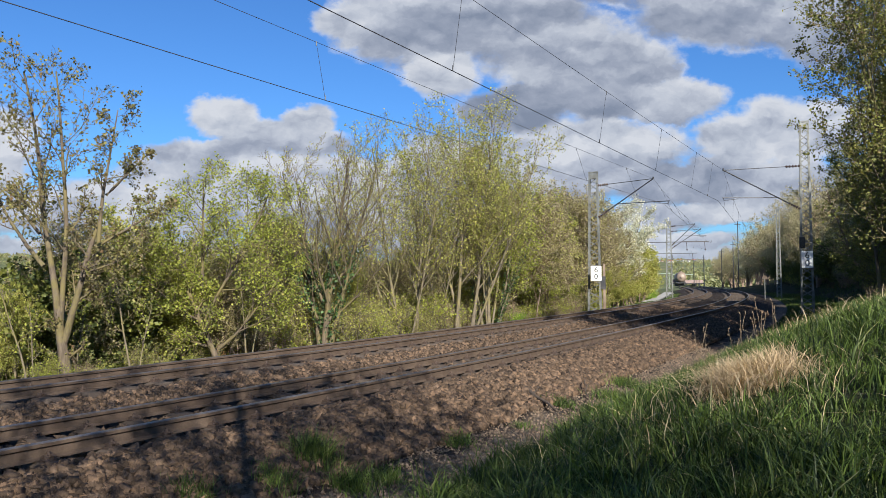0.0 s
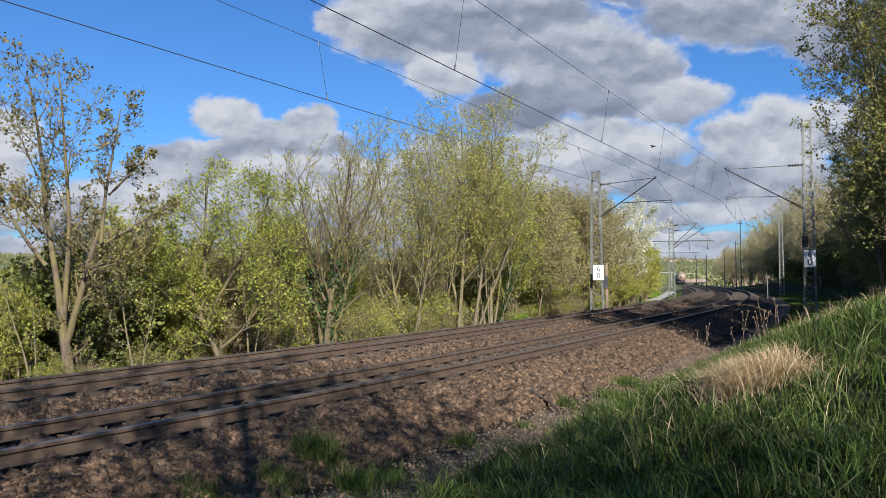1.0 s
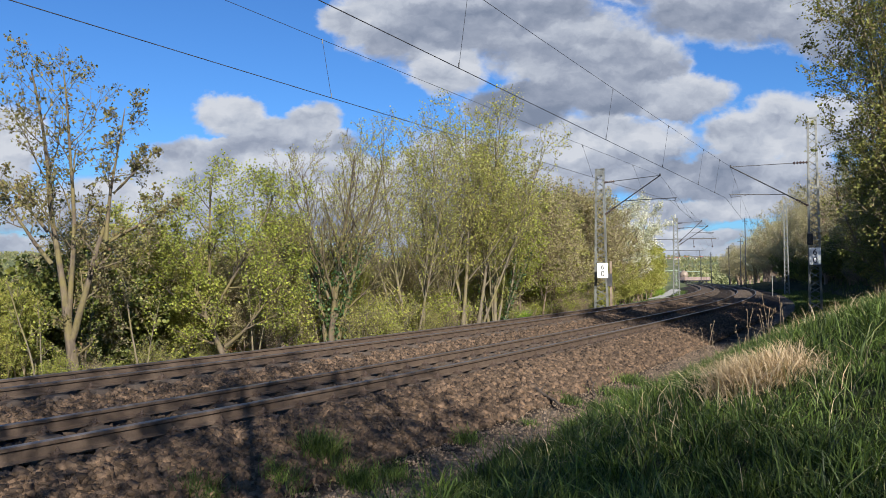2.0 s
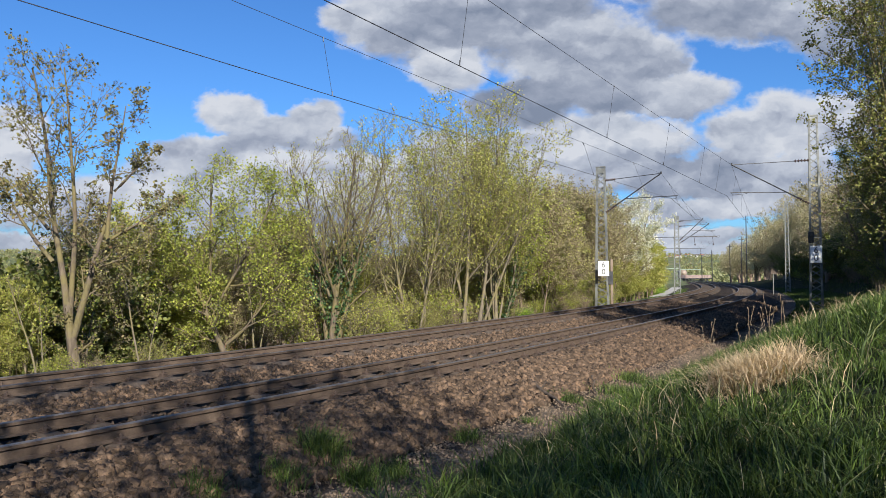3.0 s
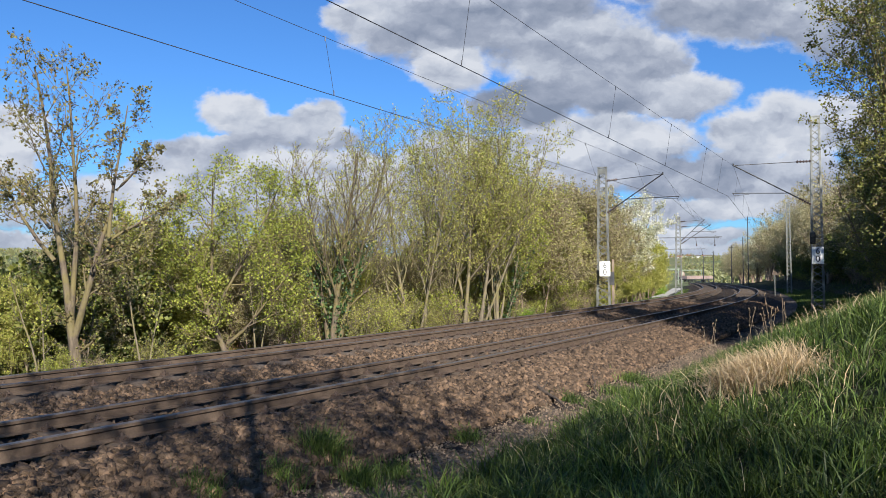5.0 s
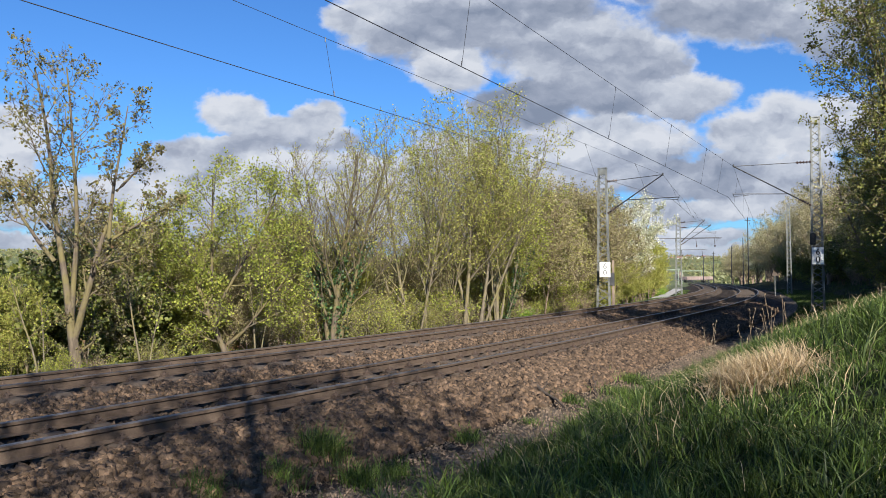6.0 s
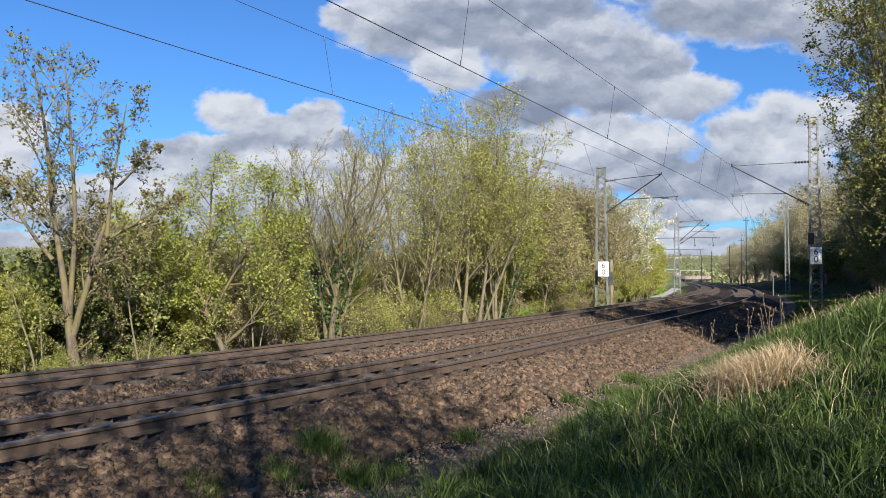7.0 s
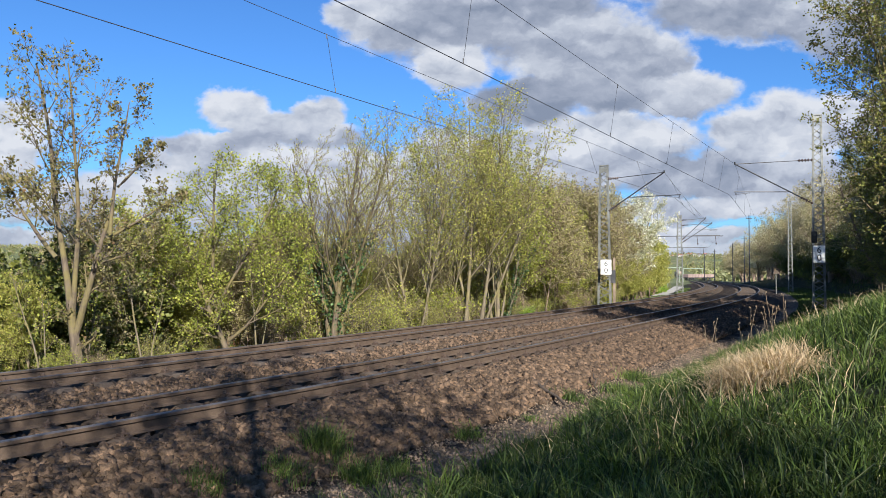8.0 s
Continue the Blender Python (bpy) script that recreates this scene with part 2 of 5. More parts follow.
M_CLIP = grained("rusty_clip", (0.0595, 0.0425, 0.034), (0.111, 0.0765, 0.0595), 12, 90, 0.8, 0.3, 0.3, 0.003)
M_GALV = grained("weathered_galvanised_steel", (0.15, 0.155, 0.145), (0.29, 0.3, 0.28), 1.6, 30, 0.6, 0.35, 0.2, 0.003, dirt=(0.2, 0.19, 0.16))
M_DARKSTEEL = grained("dark_steel", (0.05, 0.052, 0.055), (0.09, 0.09, 0.095), 3, 40, 0.5, 0.5, 0.1, 0.002)
M_WIRE = grained("dull_copper_wire", (0.045, 0.045, 0.05), (0.075, 0.075, 0.08), 3, 40, 0.5, 0.4, 0.05, 0.001)
M_CERAMIC = grained("brown_glazed_insulator", (0.05, 0.035, 0.03), (0.09, 0.06, 0.05), 8, 60, 0.25, 0, 0.05, 0.001)
M_WHITE = grained("white_sign_enamel", (0.72, 0.73, 0.73), (0.8, 0.8, 0.79), 1.5, 30, 0.4, 0, 0.05, 0.001, dirt=(0.6, 0.6, 0.57))
M_BLACK = grained("black_lettering", (0.015, 0.015, 0.015), (0.025, 0.025, 0.025), 4, 40, 0.5, 0, 0.02, 0.001)
M_CONCRETE = grained("grey_concrete", (0.3, 0.29, 0.27), (0.42, 0.41, 0.38), 2, 40, 0.9, bump=0.3, dirt=(0.2, 0.19, 0.16))
M_BARK = bark_mat("grey_brown_bark", (0.0615, 0.0459, 0.0312), (0.139, 0.107, 0.0738), (0.148, 0.123, 0.041))
M_BARK_PALE = bark_mat("pale_bark", (0.088, 0.0722, 0.0493), (0.185, 0.151, 0.106), (0.176, 0.15, 0.0528))
M_BARK_RED = bark_mat("reddish_twig_bark", (0.136, 0.092, 0.068), (0.24, 0.176, 0.128))
L_OAK = leafy("opening_oak_leaves", (0.11, 0.1, 0.045), (0.26, 0.24, 0.08), (0.2, 0.12, 0.07), 0.3, 0.35)
L_LIME = leafy("fresh_lime_leaves", (0.159, 0.191, 0.0382), (0.445, 0.482, 0.0848), (0.339, 0.286, 0.106), 0.42, 0.14)
L_OLIVE = leafy("small_olive_leaves", (0.213, 0.23, 0.0582), (0.47, 0.482, 0.106), (0.37, 0.28, 0.146), 0.38, 0.3)
L_BROWN = leafy("brownish_buds", (0.179, 0.151, 0.0952), (0.336, 0.286, 0.157), (0.403, 0.403, 0.123), 0.3, 0.4)
L_BLOSSOM = leafy("white_blossom", (0.24, 0.26, 0.1), (0.72, 0.7, 0.64), (0.85, 0.83, 0.78), 0.35, 0.4)
L_BANK = leafy("bank_tree_leaves", (0.213, 0.188, 0.106), (0.425, 0.388, 0.2), (0.525, 0.488, 0.375), 0.3, 0.35)
L_DARK = leafy("dark_evergreen", (0.04, 0.055, 0.015), (0.16, 0.175, 0.035), (0.26, 0.26, 0.06), 0.2, 0.2)
L_IVY = leafy("ivy_leaves", (0.0288, 0.0576, 0.023), (0.0672, 0.125, 0.0384), (0.115, 0.192, 0.0576), 0.15, 0.2)
L_BRIGHT = leafy("bright_shrub_leaves", (0.12, 0.22, 0.03), (0.27, 0.42, 0.05), (0.38, 0.43, 0.08), 0.42, 0.2)
L_GRASS = leafy("grass_blades", (0.0109, 0.0245, 0.00653), (0.125, 0.185, 0.0354), (0.272, 0.261, 0.131), 0.26, 0.1)
L_HAZEL = leafy("hazel_leaves", (0.0744, 0.085, 0.0255), (0.288, 0.297, 0.0744), (0.255, 0.17, 0.0956), 0.35, 0.25)
M_DEADWOOD = bark_mat("dark_dead_wood", (0.035, 0.026, 0.02), (0.08, 0.06, 0.045))
L_STRAW = leafy("dry_straw", (0.373, 0.279, 0.176), (0.662, 0.528, 0.362), (0.476, 0.352, 0.207), 0.3, 0.3)


# ---- building helpers ----
def mesh_ob(name, verts, faces, mats, parent=None, smooth=False, idx=None, label=""):
    me = bpy.data.meshes.new(name)
    me.from_pydata([tuple(v) for v in verts] if not isinstance(verts, list) else verts, [], faces)
    for m in mats if isinstance(mats, (list, tuple)) else [mats]:
        me.materials.append(m)
    if idx is not None:
        me.polygons.foreach_set("material_index", np.asarray(idx, dtype=np.int32))
    if smooth:
        me.polygons.foreach_set("use_smooth", np.ones(len(me.polygons), dtype=bool))
    ob = new(name, me)
    if parent is not None:
        ob.parent = parent
    if label:
        ob["label"] = label
    return ob


def poly_ob(name, verts, counts, loops, mats, parent=None, smooth=False, label=""):
    """A mesh straight from arrays: counts is the number of corners of every face (all alike)."""
    me = bpy.data.meshes.new(name)
    nf = len(loops) // counts
    me.vertices.add(len(verts))
    me.vertices.foreach_set("co", np.asarray(verts, dtype=np.float32).ravel())
    me.loops.add(len(loops))
    me.loops.foreach_set("vertex_index", np.asarray(loops, dtype=np.int32))
    me.polygons.add(nf)
    me.polygons.foreach_set("loop_start", np.arange(nf, dtype=np.int32) * counts)
    if smooth:
        me.polygons.foreach_set("use_smooth", np.ones(nf, dtype=bool))
    me.update(calc_edges=True)
    me.materials.append(mats)
    ob = new(name, me)
    if parent is not None:
        ob.parent = parent
    if label:
        ob["label"] = label
    return ob


def part(name, bm, material, parent, label=""):
    me = bpy.data.meshes.new(name)
    bm.to_mesh(me)
    bm.free()
    me.materials.append(material)
    ob = new(name, me)
    ob.parent = parent
    if label:
        ob["label"] = label
    return ob


def share(name, ob, m, parent):
    """Another object on the same mesh."""
    o = new(name, ob.data)
    o.parent = parent
    o.matrix_local = m
    return o


def thing(name, m, label, category, group="", kind=""):
    e = new(name)
    e.empty_display_size = 0.2
    e.matrix_basis = m
    return tagged(e, label, category, group, kind)


def bar(bm, a, b, w, h=None, up=Vector((0, 0, 1))):
    """A box beam from a to b with section w x h."""
    a, b, h = Vector(a), Vector(b), h or w
    d = (b - a).normalized()
    if abs(d.dot(up)) > 0.98:
        up = Vector((0, 1, 0))
    sx = d.cross(up).normalized()
    sz = sx.cross(d)
    vs = [bm.verts.new(p + sx * (i * w / 2) + sz * (j * h / 2)) for p in (a, b) for i, j in ((-1, -1), (1, -1), (1, 1), (-1, 1))]
    for f in ((3, 2, 1, 0), (4, 5, 6, 7), (0, 1, 5, 4), (1, 2, 6, 5), (2, 3, 7, 6), (3, 0, 4, 7)):
        bm.faces.new([vs[i] for i in f])


def rod(bm, a, b, r, n=8, r2=None):
    a, b = Vector(a), Vector(b)
    d = (b - a).normalized()
    up = Vector((0, 0, 1)) if abs(d.z) < 0.95 else Vector((0, 1, 0))
    sx = d.cross(up).normalized()
    sy = sx.cross(d)
    rings = []
    for p, q in ((a, r), (b, r if r2 is None else r2)):
        rings.append([bm.verts.new(p + (sx * math.cos(k * 2 * math.pi / n) + sy * math.sin(k * 2 * math.pi / n)) * q) for k in range(n)])
    for k in range(n):
        bm.faces.new([rings[0][k], rings[0][(k + 1) % n], rings[1][(k + 1) % n], rings[1][k]])
    bm.faces.new(rings[0][::-1])
    bm.faces.new(rings[1])


# ---- the line of the railway ----
K_AT = [-90, -14, 0, 12, 25, 40, 55, 75, 110, 160, 700]
K_IS = [0.0082, 0.0082, 0.0082, 0.0044, 0.0015, 0.0045, 0.0025, 0.0025, 0.0007, 0.0001, 0.0]
G_AT, G_IS = [-90, -14, 20, 60, 120, 260, 700], [0.0004, 0.0004, -0.0012, -0.0058, -0.009, -0.0081, -0.002]
LS = np.arange(-90, 700, 0.5)
_th = np.cumsum(np.interp(LS, K_AT, K_IS)) * 0.5
_i0 = int(np.argmin(abs(LS)))
LTH = _th - _th[_i0] + 0.9335
LX, LY, LZ = (np.cumsum(f) * 0.5 for f in (np.cos(LTH), np.sin(LTH), np.interp(LS, G_AT, G_IS)))
LX, LY, LZ = LX - LX[_i0] - 4.6143, LY - LY[_i0] + 5.7649, LZ - LZ[_i0]
GAUGE, GAP, CANT = 1.505, 2.24, 0.078
RAIL_O = (0.0, GAUGE, GAUGE + GAP, 2 * GAUGE + GAP)
RAIL_Z = (0.0, -CANT, 0.009, 0.009 - CANT)


def on_line(s, o=0.0, z=0.0):
    """The place s metres along the line and o to its left, z above the near rail."""
    x, y, h, t = (float(np.interp(s, LS, a)) for a in (LX, LY, LZ, LTH))
    return Vector((x - math.sin(t) * o, y + math.cos(t) * o, h + z)), t


def nearest(px, py):
    """Station and offset of points (arrays) with respect to the line."""
    px, py = np.asarray(px, float), np.asarray(py, float)
    s, o = np.empty(px.size), np.empty(px.size)
    st = slice(None, None, 2)
    lx, ly, lt, ls = LX[st], LY[st], LTH[st], LS[st]
    for a in range(0, px.size, 4000):
        qx, qy = px.ravel()[a:a + 4000], py.ravel()[a:a + 4000]
        i = ((qx[:, None] - lx) ** 2 + (qy[:, None] - ly) ** 2).argmin(1)
        dx, dy = qx - lx[i], qy - ly[i]
        s[a:a + 4000] = ls[i] + dx * np.cos(lt[i]) + dy * np.sin(lt[i])
        o[a:a + 4000] = -dx * np.sin(lt[i]) + dy * np.cos(lt[i])
    return s, o


def sstep(a, b, v):
    t = np.clip((v - a) / (b - a), 0, 1)
    return t * t * (3 - 2 * t)


def wavy(x, y, k):
    return (np.sin(x * 1.7 * k + 1.3) * np.sin(y * 1.3 * k + 0.4) + 0.6 * np.sin(x * 3.1 * k + y * 2.3 * k) + 0.4 * np.sin(x * 5.3 * k - y * 4.1 * k + 2)) / 2


def ground_z(px, py):
    px, py = np.asarray(px, float).ravel(), np.asarray(py, float).ravel()
    s, o = nearest(px, py)
    zt = np.interp(s, LS, LZ)
    left_o = [-2.4, -1.7, -0.8, -0.45, 0, 1.5, 2.0, 2.6, 3.2, 3.6, 5.3, 5.9, 6.9, 8.6, 10.5, 15, 30, 80, 300, 1500, 3500]
    left_z = [-0.68, -0.58, -0.24, -0.195, -0.26, -0.335, -0.29, -0.33, -0.25, -0.225, -0.29, -0.32, -0.66, -0.75, -1.3, -3.2, -8, -16, -26, -24, 40]
    z = np.interp(o, left_o, left_z)
    shelf = np.interp(-o, [2.4, 2.9, 4, 5.5, 7.2, 9, 14, 40, 300], [-0.68, -0.62, -0.42, -0.2, -0.08, 0.3, 1.6, 6, 9])
    bank = np.interp(-o, [2.4, 2.8, 3.5, 4.2, 5.7, 8, 12, 40, 300], [-0.66, -0.55, -0.2, 0.15, 0.8, 1.6, 2.9, 8, 10])
    slope = np.interp(-o, [2.4, 3.5, 6.5, 9, 14, 25, 60, 300], [-0.6, -0.55, -0.35, 1.2, 3.2, 5.2, 8, 12])
    w1, w2 = sstep(1.5, 9.0, s), sstep(17, 30, s)
    slope = slope * (1 - sstep(140, 200, s)) - 0.55 * sstep(140, 200, s)
    right = (shelf * (1 - w1) + bank * w1) * (1 - w2) + slope * w2
    z = np.where(o < -2.4, right, z)
    rough = sstep(2.4, 3.5, -o) * 0.05 * wavy(px, py, 1.0) + sstep(8.5, 12, o) * 0.12 * wavy(px, py, 0.5)
    heap = np.exp(-((o - 2.6) / 0.35) ** 2) * 0.03 * wavy(px, py, 1.6) + np.exp(-((o + 1.5) / 0.4) ** 2) * 0.04 * wavy(px, py, 1.9)
    z = z + zt + rough + heap
    # far hills close the valley
    d = np.hypot(px, py)
    hill = sstep(700, 1900, d) * (46 + 14 * np.sin(np.arctan2(px, py) * 9 + 1) + 7 * np.sin(np.arctan2(px, py) * 23))
    far = sstep(250, 600, d)
    return z * (1 - far) + far * (-8 + hill)


def gz(x, y):
    return float(ground_z([x], [y])[0])


def grid_axis(lo, hi, fine_lo, fine_hi, step):
    a = list(np.arange(fine_lo, fine_hi + 1e-6, step))
    up, v, d = [], fine_hi, step
    while v < hi:
        d *= 1.16
        v += d
        up.append(v)
    dn, v, d = [], fine_lo, step
    while v > lo:
        d *= 1.16
        v -= d
        dn.append(v)
    return np.array(dn[::-1] + a + up)


def build_ground():
    ax, ay = grid_axis(-2600, 2600, -14, 24, 0.22), grid_axis(-2600, 2600, -1, 46, 0.22)
    X, Y = np.meshgrid(ax, ay)
    Z = ground_z(X, Y)
    V = np.stack([X.ravel(), Y.ravel(), Z], 1)
    nx, ny = len(ax), len(ay)
    i = (np.arange(ny - 1)[:, None] * nx + np.arange(nx - 1)).ravel()
    F = np.stack([i, i + 1, i + nx + 1, i + nx], 1)
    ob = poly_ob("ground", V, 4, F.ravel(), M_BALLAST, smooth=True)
    ob.data.materials.append(M_MEADOW)
    cx, cy = V[F].mean(1)[:, 0], V[F].mean(1)[:, 1]
    mat = np.where(np.hypot(cx, cy) > 170, 1, 0).astype(np.int32)
    att = ob.data.attributes.new("line_offset", "FLOAT", "POINT")
    att.data.foreach_set("value", nearest(V[:, 0], V[:, 1])[1].astype(np.float32))
    ob.data.polygons.foreach_set("material_index", mat)
    return tagged(ob, "railway ground with brown ballast bed darkened as shade between stones, gravel strip and grassy banks", "ground", kind="structure")


ground = build_ground()


# ---- tracks ----
RAIL_SECTION = [(-0.062, -0.16), (-0.062, -0.149), (-0.012, -0.13), (-0.009, -0.055), (-0.034, -0.042), (-0.036, -0.010), (-0.028, -0.001),
                (0.028, -0.001), (0.036, -0.010), (0.034, -0.042), (0.009, -0.055), (0.012, -0.13), (0.062, -0.149), (0.062, -0.16)]


def rail(parent, o, dz):
    st = np.concatenate([np.arange(-30, 110, 1.0), np.arange(110, 520, 5.0)])
    n = len(RAIL_SECTION)
    V, F, M = [], [], []
    for s in st:
        for a, b in RAIL_SECTION:
            V.append(tuple(on_line(s, o - a, dz + b)[0]))
    for k in range(len(st) - 1):
        for j in range(n - 1):
            F.append((k * n + j, k * n + j + 1, (k + 1) * n + j + 1, (k + 1) * n + j))
            M.append(1 if j in (5, 6, 7) else 0)
    return mesh_ob("rail", V, F, [M_RAIL, M_RAILTOP], parent, idx=M, label="rusty brown steel rail with a shiny worn running surface")


def sleeper_bm():
    """Concrete sleeper, higher under the rails and dipped between them; x runs across the track from the near rail."""
    bm = bmesh.new()
    prof = [(-0.52, -0.24), (-0.42, -0.168), (0.22, -0.166), (0.40, -0.205), (1.10, -0.205), (1.28, -0.166), (1.92, -0.168), (2.02, -0.24)]
    rows = []
    for x, z in prof:
        rows.append([bm.verts.new((x, y, zz)) for y, zz in ((-0.15, -0.36), (-0.125, z - 0.03), (-0.085, z), (0.085, z), (0.125, z - 0.03), (0.15, -0.36))])
    for a, b in zip(rows, rows[1:]):
        for j in range(5):
            bm.faces.new((a[j], b[j], b[j + 1], a[j + 1]))
    bm.faces.new(rows[0])
    bm.faces.new(rows[-1][::-1])
    bmesh.ops.recalc_face_normals(bm, faces=bm.faces)
    return bm


def clip_bm():
    """A rail fastening: ribbed plate, bent clip and bolt with its nut."""
    bm = bmesh.new()
    bar(bm, (-0.10, 0, -0.158), (0.0, 0, -0.158), 0.15, 0.022)
    bar(bm, (-0.085, -0.035, -0.135), (0.01, -0.035, -0.128), 0.026, 0.022)
    bar(bm, (-0.085, 0.035, -0.135), (0.01, 0.035, -0.128), 0.026, 0.022)
    bar(bm, (-0.04, -0.045, -0.118), (-0.04, 0.045, -0.118), 0.04, 0.02)
    rod(bm, (-0.04, 0, -0.15), (-0.04, 0, -0.072), 0.012, 6)
    rod(bm, (-0.04, 0, -0.108), (-0.04, 0, -0.085), 0.022, 6)
    return bm


def build_track(o0, dz, label, first, last):
    t = thing("railway_track", Matrix.Identity(4), label, "railway track", "parallel tracks")
    rail(t, o0, dz)
    rail(t, o0 + GAUGE, dz - CANT)
    tilt = math.atan2(CANT, GAUGE)
    proto_s = proto_c = None
    far = ([], [])
    for k in range(-14, 330):
        s = 1.62 + 0.6227 * k
        p, h = on_line(s, o0, dz)
        yaw = h + math.pi / 2
        m = Matrix.Translation(p) @ Matrix.Rotation(yaw, 4, "Z") @ Matrix.Rotation(tilt, 4, "Y") @ pose(0, 0, 0, 0, 0, random.uniform(-0.8, 0.8))
        if first <= s <= last:
            if proto_s is None:
                sl = proto_s = part("sleeper", sleeper_bm(), M_SLEEPER, t, "concrete sleeper coated in brown dust")
                sl.matrix_local = m
            else:
                sl = share("sleeper", proto_s, m, t)
            for x, flip in ((-0.065, 0), (0.065, 180), (GAUGE - 0.065, 0), (GAUGE + 0.065, 180)):
                cm = pose(x, 0, 0, 0, 0, flip)
                if proto_c is None:
                    proto_c = part("rail_clip", clip_bm(), M_CLIP, sl, "rusty bolted rail clip")
                    proto_c.matrix_local = cm
                else:
                    share("rail_clip", proto_c, cm, sl)
        else:
            b = len(far[0])
            for x, y, z in ((-0.52, -0.12, -0.2), (2.02, -0.12, -0.2), (2.02, 0.12, -0.2), (-0.52, 0.12, -0.2), (-0.52, -0.14, -0.36), (2.02, -0.14, -0.36), (2.02, 0.14, -0.36), (-0.52, 0.14, -0.36)):
                far[0].append(tuple(m @ Vector((x, y, z))))
            far[1].extend([(b, b + 1, b + 2, b + 3), (b, b + 4, b + 5, b + 1), (b + 2, b + 6, b + 7, b + 3), (b + 1, b + 5, b + 6, b + 2), (b + 3, b + 7, b + 4, b)])
    f = mesh_ob("far_sleeper_rest", far[0], far[1], M_SLEEPER, t)
    f["kind"] = "stuff"
    return t


build_track(RAIL_O[0], RAIL_Z[0], "brown rusty railway track on dusty concrete sleepers, curving away", -1.5, 42)
build_track(RAIL_O[2], RAIL_Z[2], "second brown railway track beside it, sleepers sunk in ballast", -1.5, 42)


# ---- catenary masts ----
def frame_at(x, y, z, towards):
    """A pose at a place with its x axis pointing level towards another place."""
    d = Vector((towards[0] - x, towards[1] - y))
    return pose(x, y, z, 0, 0, math.degrees(math.atan2(d.y, d.x)))


def lattice_mast(x, y, z, towards, height, base=0.62, top=0.42, label="", pitch=0.42):
    """Two channel columns joined by zigzag flats on both sides, on a concrete footing."""
    t = thing("catenary_mast", frame_at(x, y, z, towards), label, "mast", "catenary masts")
    for sgn in (-1, 1):
        bm = bmesh.new()
        b0, b1 = sgn * base / 2, sgn * top / 2
        bar(bm, (b0, 0, 0), (b1, 0, height), 0.016, 0.17, Vector((0, 1, 0)))
        for yy in (-0.08, 0.08):
            bar(bm, (b0 - sgn * 0.045, yy, 0), (b1 - sgn * 0.045, yy, height), 0.09, 0.014, Vector((0, 1, 0)))
        part("column", bm, M_GALV, t)
    n = int(height / pitch)
    for k in range(n):
        za, zb = 0.15 + k * (height - 0.4) / n, 0.15 + (k + 1) * (height - 0.4) / n
        wa, wb = (base + (top - base) * q / height for q in (za, zb))
        sg = 1 if k % 2 else -1
        for yy in (-0.082, 0.082):
            sg = -sg
            bm = bmesh.new()
            bar(bm, (sg * wa / 2, yy, za), (-sg * wb / 2, yy, zb), 0.05, 0.01, Vector((0, 1, 0)))
            part("lacing_bar", bm, M_GALV, t)
    bm = bmesh.new()
    bar(bm, (-top / 2 - 0.02, 0, height), (top / 2 + 0.02, 0, height), 0.2, 0.06)
    bar(bm, (-top / 2, -0.085, height - 0.22), (top / 2, -0.085, height - 0.22), 0.01, 0.3)
    bar(bm, (-top / 2, 0.085, height - 0.22), (top / 2, 0.085, height - 0.22), 0.01, 0.3)
    part("head_plate", bm, M_GALV, t)
    bm = bmesh.new()
    bar(bm, (0, 0, -0.6), (0, 0, 0.06), 0.9, 0.7)
    bmesh.ops.bevel(bm, geom=bm.edges[:], offset=0.03, segments=1, affect="EDGES")
    part("footing", bm, M_CONCRETE, t, "grey concrete footing")
    return t


def insulator(name, a, b, parent):
    """A string of ribbed ceramic discs along a rod."""
    bm = bmesh.new()
    a, b = Vector(a), Vector(b)
    rod(bm, a, b, 0.025, 8)
    n = 5
    for k in range(n):
        c = a.lerp(b, (k + 0.5) / n)
        d = (b - a).normalized() * 0.028
        rod(bm, c - d, c + d, 0.085, 10, 0.05)
    return part(name, bm, M_CERAMIC, parent, "brown ribbed ceramic insulator")


